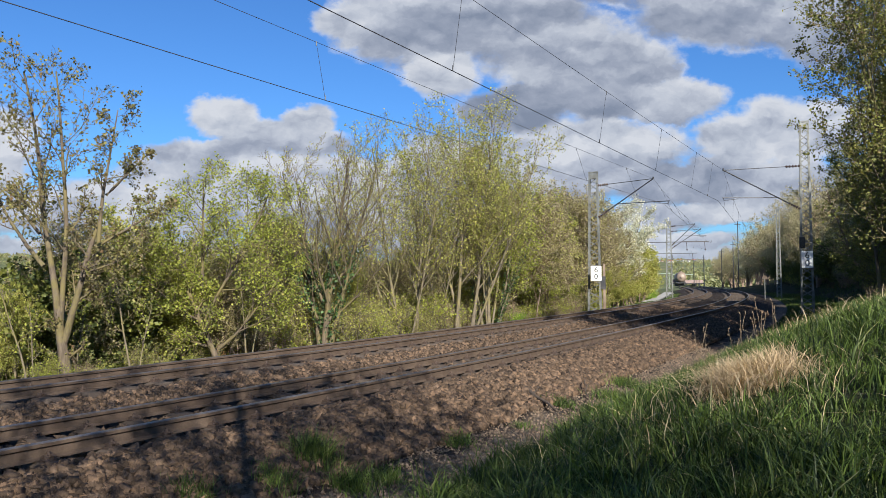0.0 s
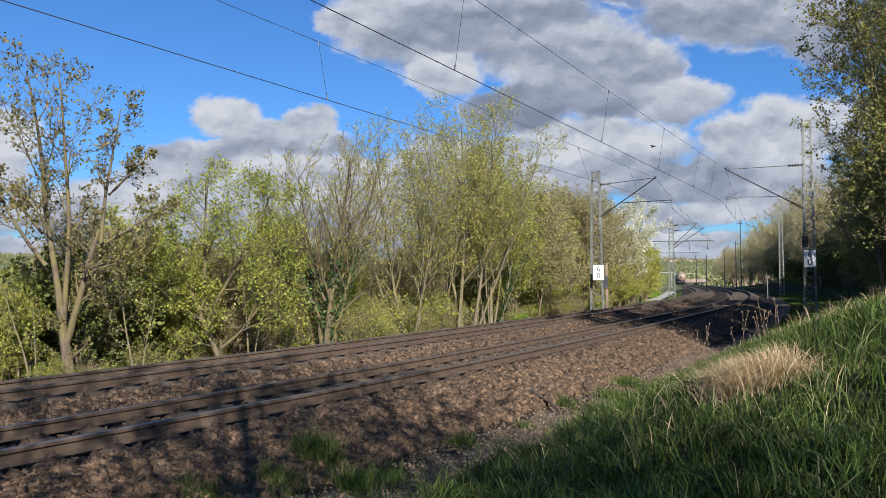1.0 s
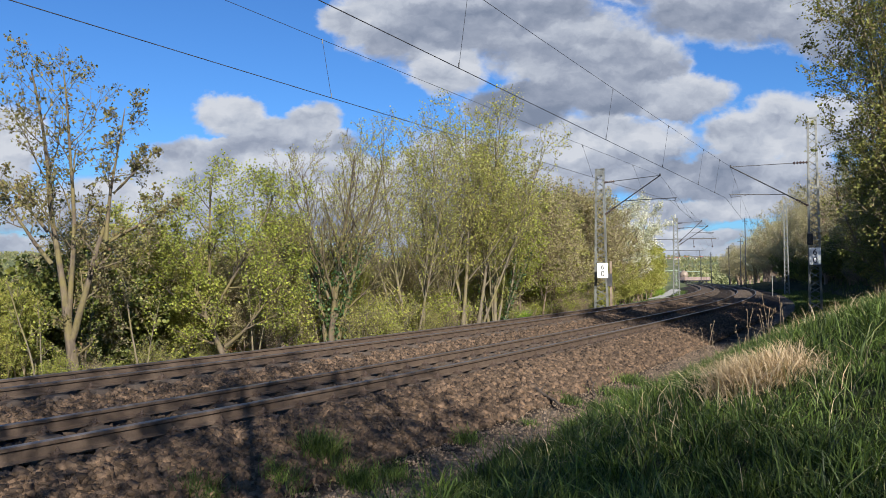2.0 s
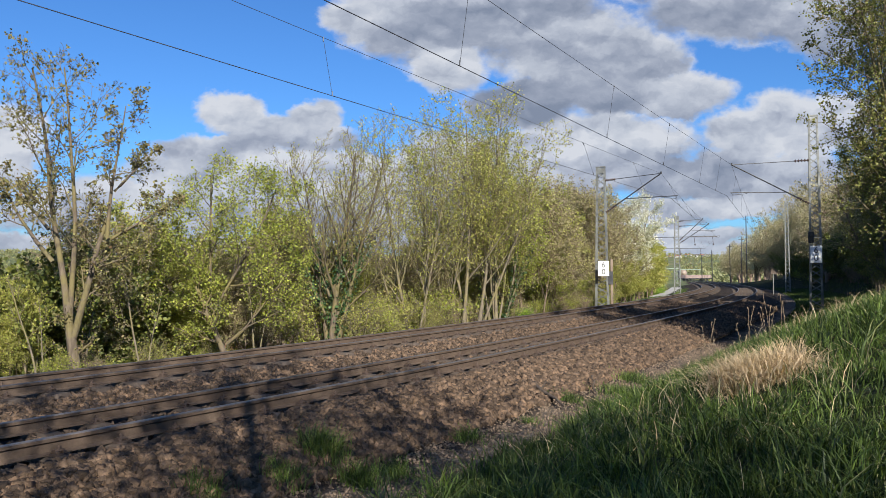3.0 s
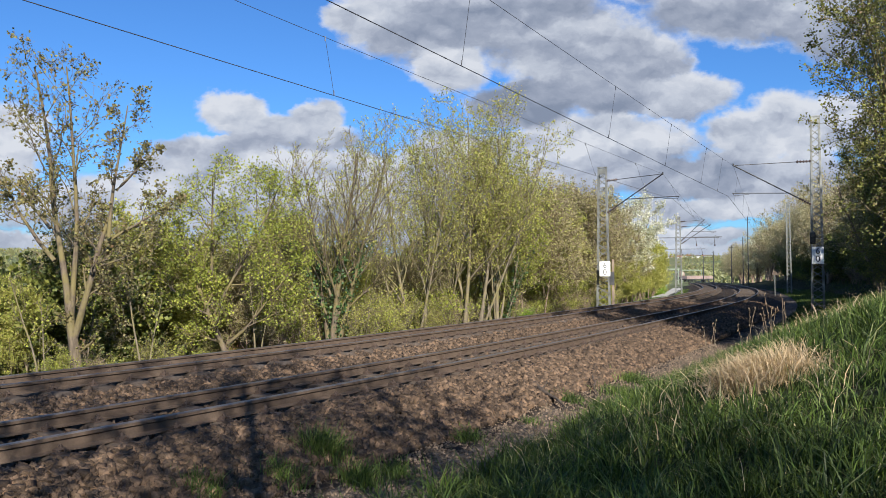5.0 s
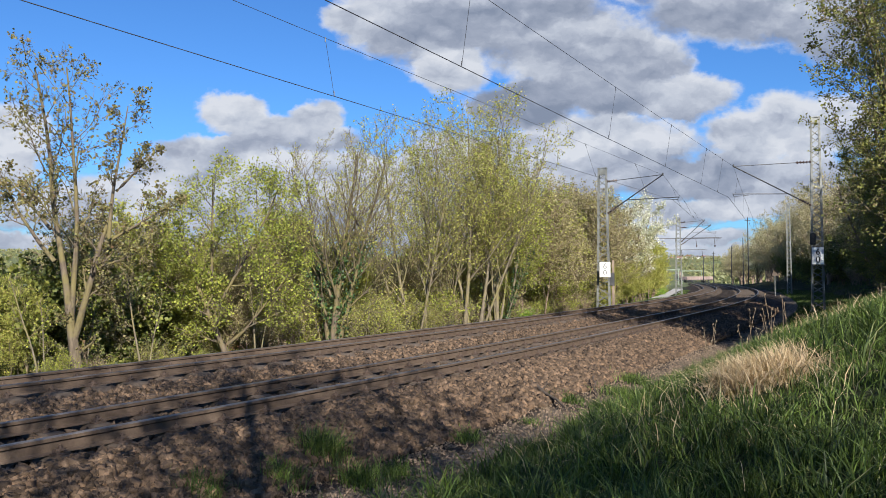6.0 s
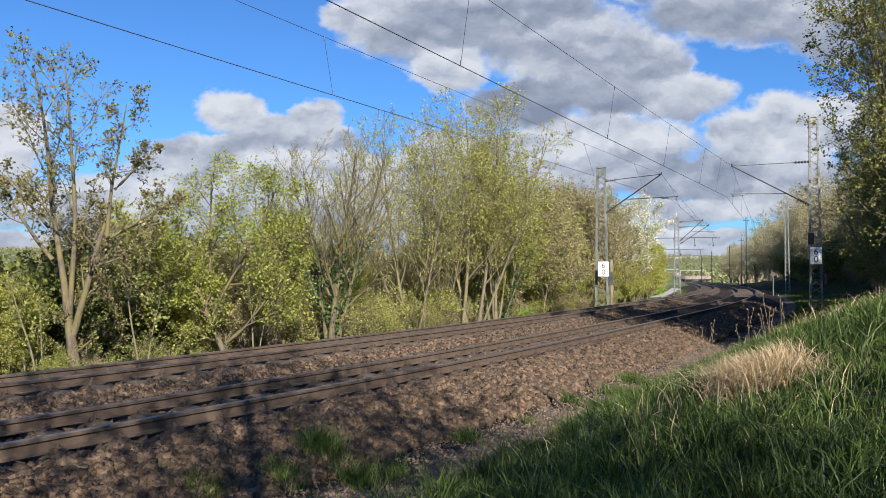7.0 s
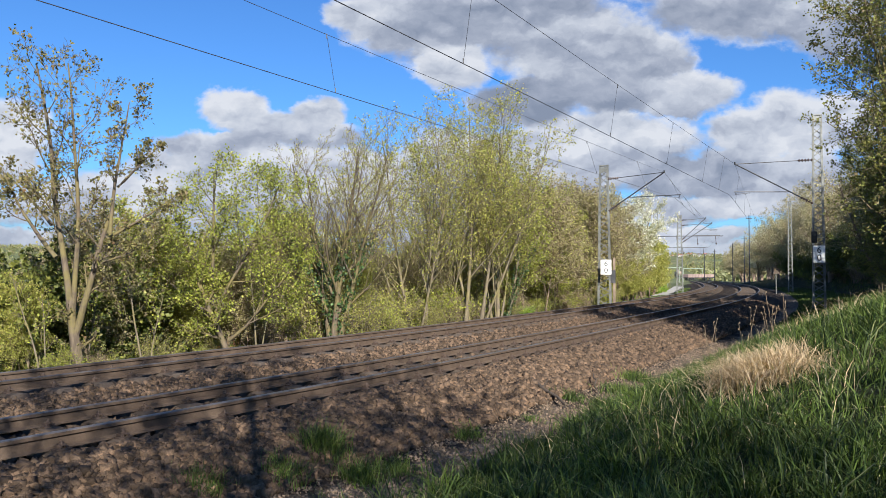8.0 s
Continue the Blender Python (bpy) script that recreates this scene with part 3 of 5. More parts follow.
def cantilever(mast_x, mast_y, tip, steady, z_low, z_top):
    """Bracket that carries the wires: top tie, raking tube, steady arm and insulators. tip, steady: world points."""
    m0 = Vector((mast_x, mast_y, 0))
    tip, steady = Vector(tip), Vector(steady)
    c = thing("cantilever_bracket", Matrix.Translation((mast_x, mast_y, z_top)), "dark steel catenary bracket with ribbed insulators", "bracket", "catenary brackets")
    rel = lambda p: Vector(p) - Vector((mast_x, mast_y, z_top))
    d = (Vector((tip.x, tip.y, 0)) - m0).normalized()
    foot_t, foot_l = m0 + d * 0.25 + Vector((0, 0, z_top)), m0 + d * 0.28 + Vector((0, 0, z_low))
    it = foot_t.lerp(tip, 0.2)
    insulator("insulator", rel(foot_t), rel(it), c)
    bm = bmesh.new()
    rod(bm, rel(it), rel(tip), 0.02, 8)
    part("top_tie", bm, M_DARKSTEEL, c)
    il = foot_l.lerp(tip, 0.16)
    insulator("insulator", rel(foot_l), rel(il), c)
    bm = bmesh.new()
    rod(bm, rel(il), rel(tip), 0.035, 8)
    part("raking_tube", bm, M_DARKSTEEL, c)
    k = (steady.z + 0.12 - foot_l.z) / max(tip.z - foot_l.z, 0.1)
    root = foot_l.lerp(tip, min(max(k, 0.1), 0.9))
    bm = bmesh.new()
    rod(bm, rel(root), rel(steady + d * 0.35 + Vector((0, 0, 0.14))), 0.024, 8)
    part("registration_tube", bm, M_DARKSTEEL, c)
    bm = bmesh.new()
    rod(bm, rel(steady + d * 0.3 + Vector((0, 0, 0.12))), rel(steady + d * 0.25 + Vector((0, 0, -0.02))), 0.014, 6)
    rod(bm, rel(steady - d * 0.55 + Vector((0, 0, 0.08))), rel(steady + d * 0.25), 0.014, 6)
    part("steady_arm", bm, M_DARKSTEEL, c)
    bm = bmesh.new()
    rod(bm, rel(tip - Vector((0, 0, 0.03))), rel(tip + Vector((0, 0, 0.1))), 0.045, 8)
    part("wire_clamp", bm, M_DARKSTEEL, c)
    return c


def hung_wire(name, label, a, b, sag, r, n=24):
    """One wire between two supports, its dip following a parabola."""
    a, b = Vector(a), Vector(b)
    t = thing(name, Matrix.Translation(a), label, "overhead wire", "overhead wires")
    bm = bmesh.new()
    pts = [a.lerp(b, k / n) - a - Vector((0, 0, sag * 4 * (k / n) * (1 - k / n))) for k in range(n + 1)]
    sx = (b - a).cross(Vector((0, 0, 1))).normalized()
    rings = [[bm.verts.new(p + (sx * math.cos(k * 1.2566) + Vector((0, 0, 1)) * math.sin(k * 1.2566)) * r) for k in range(5)] for p in pts]
    for g, h in zip(rings, rings[1:]):
        for k in range(5):
            bm.faces.new((g[k], g[(k + 1) % 5], h[(k + 1) % 5], h[k]))
    part("strand", bm, M_WIRE, t)
    return t


def wire_pair(c0, c1, m0, m1, sag, drops, label):
    """Contact wire, messenger and the droppers between them."""
    hung_wire("contact_wire", "dark contact wire " + label, c0, c1, 0.02, 0.009)
    t = hung_wire("messenger_wire", "dark messenger wire with thin droppers " + label, m0, m1, sag, 0.0065)
    c0, c1, m0, m1 = Vector(c0), Vector(c1), Vector(m0), Vector(m1)
    for k in drops:
        lo, hi = c0.lerp(c1, k), m0.lerp(m1, k) - Vector((0, 0, sag * 4 * k * (1 - k)))
        bm = bmesh.new()
        rod(bm, lo - m0, hi - m0, 0.005, 4)
        rod(bm, lo - m0 - Vector((0, 0, 0.02)), lo - m0 + Vector((0, 0, 0.09)), 0.013, 5)
        rod(bm, hi - m0 - Vector((0, 0, 0.09)), hi - m0 + Vector((0, 0, 0.02)), 0.013, 5)
        part("dropper", bm, M_WIRE, t)


def digit(text, size, loc, parent):
    cu = bpy.data.curves.new("digit", "FONT")
    cu.body, cu.size, cu.align_x, cu.align_y, cu.extrude = text, size, "CENTER", "CENTER", 0.003
    tmp = new("digit", cu)
    dg = bpy.context.evaluated_depsgraph_get()
    me = bpy.data.meshes.new_from_object(tmp.evaluated_get(dg))
    bpy.data.objects.remove(tmp)
    me.materials.clear()
    me.materials.append(M_BLACK)
    ob = new("digit", me)
    ob.parent = parent
    ob.matrix_local = pose(*loc, 90, 0, 0)
    ob["label"] = "black figure " + text
    return ob


def speed_sign(x, y, z, w, h):
    """White board facing the camera side, 6 over 0."""
    t = thing("speed_sign", pose(x, y, z, 0, 0, -math.degrees(math.atan2(x, y))), "white speed sign with black figures 6 over 0 on a mast", "sign", "speed signs")
    bm = bmesh.new()
    bar(bm, (-w / 2, 0, 0), (w / 2, 0, 0), 0.02, h)
    bmesh.ops.bevel(bm, geom=bm.edges[:], offset=0.008, segments=1, affect="EDGES")
    part("board", bm, M_WHITE, t)
    digit("6", h * 0.52, (0, -0.016, h * 0.23), t)
    digit("0", h * 0.52, (0, -0.016, -h * 0.23), t)
    bm = bmesh.new()
    for q in (-0.3, 0.3):
        bar(bm, (-0.2, 0.05, h * q), (0.2, 0.05, h * q), 0.05, 0.05)
        bar(bm, (-0.1, 0.05, h * q), (0.0, 0.7, h * q), 0.05, 0.05)
    part("bracket", bm, M_GALV, t)
    return t


M1, M2, M3, M4 = (9.3, 42.9), (25.0, 78.6), (20.2, 40.0), (35.0, 75.0)
lattice_mast(*M1, gz(*M1), (12.7, 41.0), 8.28, 0.8, 0.5, "tall grey lattice catenary mast beside the far track")
lattice_mast(*M2, gz(*M2), (28.5, 77.0), 8.2, 0.7, 0.46, "grey lattice catenary mast by the concrete path")
lattice_mast(*M3, gz(*M3), (16, 41.5), 10.5, 0.66, 0.46, "tall grey lattice catenary mast half hidden by leaves")
lattice_mast(*M4, gz(*M4), (31, 77), 9.2, 0.5, 0.32, "slim grey lattice mast on the shaded bank")
cantilever(*M1, (12.2, 40.9, 6.9), (12.75, 40.9, 5.5), 4.9, 6.75)
cantilever(*M3, (15.75, 40.0, 7.22), (16.1, 40.2, 5.6), 5.1, 7.45)
cantilever(*M2, (28.2, 78.0, 6.4), (29.0, 78.0, 5.0), 4.4, 6.2)
cantilever(*M2, (27.7, 78.4, 6.95), (28.6, 78.4, 5.6), 4.7, 6.75)
speed_sign(9.24, 42.2, 1.67, 0.6, 0.84)
speed_sign(19.9, 39.35, 2.35, 0.56, 0.9)

# wires of the near track, then of the far one, each with its next span
wire_pair((15.45, 40.0, 5.55), (-13.5, -9.3, 5.55), (15.75, 40.0, 7.22), (-13.4, -9.3, 7.2), 0.13,
          (0.055, 0.125, 0.24, 0.36, 0.52, 0.68, 0.85), "over the near track")
wire_pair((12.75, 40.9, 5.5), (-13.7, -0.8, 5.66), (12.2, 40.9, 6.9), (-13.65, -0.8, 7.1), 0.10,
          (0.1, 0.24, 0.4, 0.575, 0.76, 0.92), "over the far track")
wire_pair((15.45, 40.0, 5.55), (33.0, 77.0, 5.0), (15.75, 40.0, 7.22), (32.6, 77.0, 6.5), 0.3, (0.1, 0.3, 0.5, 0.7, 0.9), "over the near track beyond")
wire_pair((12.75, 40.9, 5.5), (29.0, 78.0, 5.0), (12.2, 40.9, 6.9), (28.2, 78.0, 6.4), 0.3, (0.1, 0.3, 0.5, 0.7, 0.9), "over the far track beyond")
wire_pair((29.0, 78.0, 5.0), (55.0, 160.0, 4.4), (28.2, 78.0, 6.4), (55.0, 160.0, 5.8), 0.4, (0.2, 0.4, 0.6, 0.8), "in the distance")
wire_pair((33.0, 77.0, 5.0), (60.0, 160.0, 4.4), (32.6, 77.0, 6.5), (60.0, 160.0, 5.8), 0.4, (0.2, 0.4, 0.6, 0.8), "in the distance")


# ---- trees ----
def grow(rng, stems, levels, up):
    """Branches as (points, radius at root, radius at tip, level). stems: (base, direction, length, radius, and a taper of its own if any)."""
    out = []
    longest = max(st[2] for st in stems)
    todo = [(Vector(st[0]), Vector(st[1]).normalized(), st[2], st[3], 0, st[4] if len(st) > 4 else 0) for st in stems]
    while todo:
        p, d, length, r, lv, thin = todo.pop()
        spec = levels[lv]
        n = spec["seg"]
        pts = [p.copy()]
        dirs = [d.copy()]
        for k in range(n):
            wob = spec["wob"]
            d = (d + Vector((rng.uniform(-wob, wob), rng.uniform(-wob, wob), rng.uniform(-wob, wob) + up[lv]))).normalized()
            p = p + d * (length / n)
            pts.append(p.copy())
            dirs.append(d.copy())
        r_tip = max(r * (thin or spec["taper"]), 0.0045)
        out.append((pts, r, r_tip, lv))
        if lv + 1 < len(levels):
            nx = levels[lv + 1]
            cnt = max(1, int(round(spec["kids"] * rng.uniform(0.75, 1.25) * (min(1.0, 0.12 + length / longest) if lv == 0 else 1.0))))
            turn = rng.uniform(0, 6.28)
            for k in range(cnt):
                f = spec["from"] + (1 - spec["from"]) * (k + rng.uniform(0.2, 0.9)) / cnt
                q = min(f, 0.999) * n
                i = int(q)
                base = pts[i].lerp(pts[i + 1], q - i)
                ax = dirs[i + 1]
                turn += 2.4 + rng.uniform(-0.5, 0.5)
                side = ax.orthogonal().normalized()
                side = Matrix.Rotation(turn, 3, ax) @ side
                ang = nx["ang"] * rng.uniform(0.7, 1.3)
                dd = ax * math.cos(ang) + side * math.sin(ang)
                ln = length * nx["len"] * rng.uniform(0.65, 1.25) * (1.15 - 0.55 * f)
                rr = (r + (r_tip - r) * f) * nx["rad"]
                todo.append((base, dd, ln, rr, lv + 1, 0))
    return out


def branch_mesh(branches, sides=(7, 5, 4, 3, 3)):
    V, F = [], []
    for pts, r0, r1, lv in branches:
        n = sides[min(lv, 4)]
        k0 = len(V)
        m = len(pts) - 1
        for i, p in enumerate(pts):
            d = (pts[min(i + 1, m)] - pts[max(i - 1, 0)]).normalized()
            a = d.orthogonal().normalized()
            b = d.cross(a)
            r = r0 + (r1 - r0) * (i / m) ** 0.8
            if lv == 0 and i == 0 and p.z < 0.3:
                r *= 1.35
            for j in range(n):
                w = 6.2832 * j / n
                V.append(p + a * (math.cos(w) * r) + b * (math.sin(w) * r))
        for i in range(m):
            for j in range(n):
                F.extend((k0 + i * n + j, k0 + i * n + (j + 1) % n, k0 + (i + 1) * n + (j + 1) % n, k0 + (i + 1) * n + j))
    return np.array([tuple(v) for v in V]), np.array(F)


def leaf_mesh(pos, dirs, size, rs, droop=0.2):
    """Pointed, folded leaves (two triangles each) at the given places."""
    n = len(pos)
    d = dirs + rs.normal(0, 0.7, (n, 3)) - np.array([0, 0, droop])
    d /= np.linalg.norm(d, axis=1)[:, None] + 1e-9
    q = np.cross(d, rs.normal(0, 1, (n, 3)))
    q /= np.linalg.norm(q, axis=1)[:, None] + 1e-9
    nrm = np.cross(d, q)
    L = size * rs.uniform(0.6, 1.3, n)[:, None]
    w = L * rs.uniform(0.34, 0.5, n)[:, None]
    tip = pos + d * L
    mid = pos + d * L * 0.5
    a, b = mid + q * w + nrm * w * 0.35, mid - q * w + nrm * w * 0.35
    V = np.stack([pos, a, tip, b], 1).reshape(-1, 3)
    i = np.arange(n)[:, None] * 4
    F = (i + np.array([0, 1, 2, 0, 2, 3])).ravel()
    return V, F


def leaf_places(branches, rs, per, min_lv, spread, z_min=-9.0, hug=None):
    P, D = [], []
    for pts, r0, r1, lv in branches:
        if lv < min_lv:
            continue
        L = (pts[-1] - pts[0]).length
        k = rs.poisson(per * max(L, 0.12))
        for _ in range(k):
            f = rs.uniform(0.15, 1.0) * (len(pts) - 1)
            i = min(int(f), len(pts) - 2)
            p = pts[i].lerp(pts[i + 1], f - i)
            if p.z < z_min:
                continue
            d = pts[i + 1] - pts[i]
            P.append(tuple(p))
            D.append(tuple(d.normalized()))
    P, D = np.array(P).reshape(-1, 3), np.array(D).reshape(-1, 3)
    return P + rs.normal(0, spread, P.shape), D


def tree(name, place, seed, stems, levels, up, bark, leaf, per, size, label, category="tree", spread=0.05, min_lv=2, group="", ivy=False):
    rng, rs = random.Random(seed), np.random.RandomState(seed)
    t = thing(name, Matrix.Translation(place), label, category, group)
    br = grow(rng, stems, levels, up)
    V, F = branch_mesh(br)
    poly_ob("trunk", V, 4, F, bark, t, smooth=True, label="trunk with bare limbs and twigs")
    P, D = leaf_places(br, rs, per, min_lv, spread)
    V, F = leaf_mesh(P, D, size, rs)
    poly_ob("crown", V, 3, F, leaf, t, label="crown of small spring leaves")
    if ivy:
        P, D = [], []
        for pts, r0, r1, lv in br:
            if lv == 0:
                for a, b in zip(pts, pts[1:]):
                    for _ in range(55):
                        p = a.lerp(b, rng.random())
                        if p.z < 3.4:
                            P.append(p + Vector((rng.uniform(-1, 1), rng.uniform(-1, 1), rng.uniform(-1, 1))) * (r0 + 0.1) * 0.9)
                            D.append((rng.uniform(-1, 1), rng.uniform(-1, 1), -0.4))
        V, F = leaf_mesh(np.array([tuple(p) for p in P]), np.array(D), 0.09, rs)
        poly_ob("ivy", V, 3, F, L_IVY, t, label="dark ivy climbing the stems")
    return t


def lv(seg, wob, taper, kids, frm, ang=0.7, ln=0.5, rad=0.6):
    return {"seg": seg, "wob": wob, "taper": taper, "kids": kids, "from": frm, "ang": ang, "len": ln, "rad": rad}


def on_ground(x, y, sink=0.06):
    return (x, y, gz(x, y) - sink)


# oak with several rising limbs, leaves just opening
OAK = [lv(8, 0.07, 0.22, 12, 0.25), lv(6, 0.22, 0.3, 8, 0.2, 0.8, 0.32, 0.42), lv(4, 0.3, 0.4, 6, 0.2, 0.8, 0.45, 0.55), lv(3, 0.35, 0.5, 0, 0, 0.8, 0.5, 0.6)]
tree("oak_tree", on_ground(-7.82, 16.0), 11,
     [((0.06, 0, 0), (-0.16, 0, 1), 1.75, 0.15, 0.5), ((-0.16, 0, 1.4), (-0.1, 0.05, 1), 5.5, 0.085), ((-0.14, 0.02, 1.4), (0.05, 0.1, 1), 5.5, 0.07),
      ((-0.06, 0, 0.95), (0.38, -0.05, 1), 2.7, 0.085, 0.5), ((0.7, -0.1, 3.1), (0.06, 0, 1), 2.9, 0.05), ((0.85, -0.1, 4.1), (0.95, 0, 0.8), 1.3, 0.036),
      ((-0.5, 0, 2.6), (-0.75, 0, 0.85), 2.4, 0.055), ((-0.6, 0, 3.3), (-0.9, 0.3, 0.9), 1.9, 0.04), ((0.6, 0, 3.0), (0.9, 0.1, 0.6), 1.8, 0.04), ((0.5, 0, 2.5), (1, -0.2, 0.15), 1.0, 0.03)],
     OAK, (0.02, 0.07, 0.05, 0.02), M_BARK, L_OAK, 12, 0.065, "half-bare oak with small bronze-green opening leaves", spread=0.035)
SAPLING = [lv(8, 0.06, 0.3, 9, 0.35), lv(4, 0.25, 0.4, 5, 0.2, 0.8, 0.22, 0.4), lv(3, 0.3, 0.5, 0, 0, 0.8, 0.5, 0.6)]
for x, y, q in ((-8.55, 15.9, 201), (-8.1, 16.6, 202), (-6.9, 17.2, 203), (-9.3, 16.8, 204), (-5.0, 20.0, 205)):
    sr = random.Random(q)
    tree("sapling", on_ground(x, y), q, [((0, 0, 0), (sr.uniform(-0.2, 0.05), 0, 1), sr.uniform(2.2, 3.0), 0.03), ((0.1, 0.1, 0), (sr.uniform(-0.1, 0.3), 0.1, 1), sr.uniform(1.8, 2.4), 0.022)],
         SAPLING, (0.03, 0.05, 0.02), M_BARK_PALE, L_LIME, 12, 0.055, "thin pale-stemmed sapling with a few fresh leaves", group="saplings", min_lv=1, spread=0.04)

LIME = [lv(5, 0.10, 0.3, 10, 0.2), lv(5, 0.2, 0.3, 10, 0.15, 0.85, 0.5, 0.55), lv(4, 0.25, 0.4, 6, 0.1, 0.8, 0.45, 0.55), lv(3, 0.3, 0.5, 0, 0, 0.8, 0.5, 0.6)]
tree("field_maple", on_ground(-5.65, 19.7), 5,
     [((0.05, 0, 0), (-0.3, 0, 1), 2.2, 0.095, 0.55), ((-0.42, 0, 1.45), (0.02, 0.1, 1), 3.5, 0.06), ((-0.36, 0, 1.3), (0.5, 0.1, 1), 3.7, 0.05), ((-0.4, 0, 1.4), (-0.55, 0.2, 1), 3.0, 0.06), ((0.0, 0, 0.5), (0.95, -0.2, 0.75), 2.9, 0.05),
      ((-0.3, 0, 1.0), (-0.9, -0.2, 0.5), 1.9, 0.04)],
     LIME, (0.02, 0.03, 0.02, 0.0), M_BARK, L_LIME, 26, 0.058, "broad field maple with fresh yellow-green leaves", spread=0.07)

FAN = [lv(8, 0.05, 0.2, 15, 0.2), lv(6, 0.14, 0.28, 8, 0.15, 0.58, 0.38, 0.5), lv(4, 0.2, 0.4, 5, 0.15, 0.6, 0.42, 0.6), lv(3, 0.25, 0.5, 0, 0, 0.6, 0.5, 0.6)]
tree("ivy_clad_tree", on_ground(-3.4, 23.2), 21,
     [((0, 0, 0), (0.02, 0, 1), 6.2, 0.11), ((0.15, 0, 0), (0.2, 0.05, 1), 5.9, 0.085), ((-0.1, 0.1, 0), (-0.2, 0.1, 1), 5.7, 0.08), ((-0.1, 0, 0.9), (-0.55, 0, 1), 4.2, 0.05), ((0.1, 0, 0.9), (0.55, 0.1, 1), 4.4, 0.05),
      ((0.05, 0, 1.8), (0.3, -0.1, 1), 4.0, 0.05), ((-0.05, 0, 1.6), (-0.32, -0.1, 1), 4.2, 0.05)],
     FAN, (0.03, 0.08, 0.05, 0.02), M_BARK, L_OLIVE, 5, 0.05, "multi-stemmed half-bare tree with ivy on its stems", spread=0.04, ivy=True)

horn = tree("hornbeam", on_ground(-1.15, 27.6), 31,
     [((0, 0, 0), (-0.14, 0, 1), 7.4, 0.072), ((0.5, 0.1, 0), (0.02, 0.05, 1), 7.5, 0.072), ((-0.3, 0.3, 0), (-0.32, 0.1, 1), 6.6, 0.0576), ((0.3, -0.3, 0), (0.25, 0, 1), 6.4, 0.0504), ((0, 0, 0.8), (-0.6, 0, 1), 5.0, 0.036)],
     FAN, (0.03, 0.07, 0.05, 0.02), M_BARK_PALE, L_OLIVE, 6, 0.07, "tall half-bare hornbeam with sparse olive leaves", spread=0.05, group="tall trackside trees")
ash = tree("ash_tree", on_ground(0.9, 29.6), 33,
     [((0, 0, 0), (0.02, 0, 1), 8.5, 0.0864), ((0.6, 0.2, 0), (0.14, 0.05, 1), 8.4, 0.0792), ((0.2, 0.3, 0), (-0.16, 0.1, 1), 8.0, 0.072), ((0.8, 0, 0.3), (0.34, -0.1, 1), 7.4, 0.0576), ((-0.5, 0, 0.3), (-0.34, 0, 1), 6.4, 0.0432)],
     FAN, (0.03, 0.07, 0.05, 0.02), M_BARK_PALE, L_OLIVE, 9, 0.075, "tall slender tree with light yellow-green leaf buds", spread=0.06, group="tall trackside trees")
tree("ivy_clad_tree", on_ground(2.3, 32.2), 35,
     [((0, 0, 0), (0.04, 0, 1), 7.0, 0.0792), ((0.5, 0.2, 0), (0.2, 0.05, 1), 6.2, 0.0648), ((-0.4, 0.2, 0), (-0.05, 0.1, 1), 6.8, 0.0648), ((0.3, -0.2, 0), (0.4, 0, 1), 4.6, 0.0432)],
     FAN, (0.03, 0.06, 0.05, 0.02), M_BARK_PALE, L_LIME, 13, 0.075, "slender tree with lime leaves and an ivy-covered stem", spread=0.06, ivy=True)
for src, x, y, r, k in ((horn, 0.1, 30.8, 140, 0.98), (ash, 2.3, 31.0, 75, 0.93)):
    x_, y_, z_ = on_ground(x, y)
    copy_thing(src, pose(x_, y_, z_, 0, 0, r) @ Matrix.Scale(k, 4))

# rows of tall thicket beside the far track
HEDGE = [lv(6, 0.07, 0.3, 12, 0.2), lv(5, 0.15, 0.3, 7, 0.15, 0.6, 0.4, 0.5), lv(3, 0.25, 0.5, 5, 0.1, 0.7, 0.5, 0.6), lv(2, 0.3, 0.6, 0, 0, 0.7, 0.6, 0.6)]


def thicket_stems(rng, n, width, h):
    return [((rng.uniform(-width, width), rng.uniform(-width, width), 0), (rng.uniform(-0.25, 0.25), rng.uniform(-0.25, 0.25), 1), h * rng.uniform(0.75, 1.0), 0.045) for _ in range(n)]


rg = random.Random(7)
hedge_a = tree("thicket_tree", on_ground(4.2, 38.0), 41, thicket_stems(rg, 6, 0.9, 7.0), HEDGE, (0.03, 0.06, 0.05, 0.02), M_BARK_RED, L_BROWN, 22, 0.085, "tall brownish thicket of slender stems in bud", group="trackside thicket", spread=0.06)
hedge_b = tree("thicket_tree", on_ground(5.9, 42.4), 43, thicket_stems(rg, 6, 0.9, 6.8), HEDGE, (0.03, 0.06, 0.05, 0.02), M_BARK, L_OLIVE, 26, 0.085, "tall olive-green thicket of slender stems", group="trackside thicket", spread=0.06)
hedge_c = tree("thicket_tree", on_ground(2.6, 35.6), 44, thicket_stems(rg, 6, 0.8, 5.5), HEDGE, (0.03, 0.05, 0.04, 0.0), M_BARK, L_LIME, 28, 0.08, "leafy lime-green thicket of slender stems", group="trackside thicket", spread=0.06)
hedge_d = tree("thicket_tree", on_ground(11.2, 58.8), 46, thicket_stems(rg, 11, 1.3, 6.6), HEDGE, (0.03, 0.05, 0.04, 0.0), M_BARK_RED, L_OLIVE, 34, 0.12, "dense olive and brown thicket beside the line", group="trackside thicket", spread=0.1)
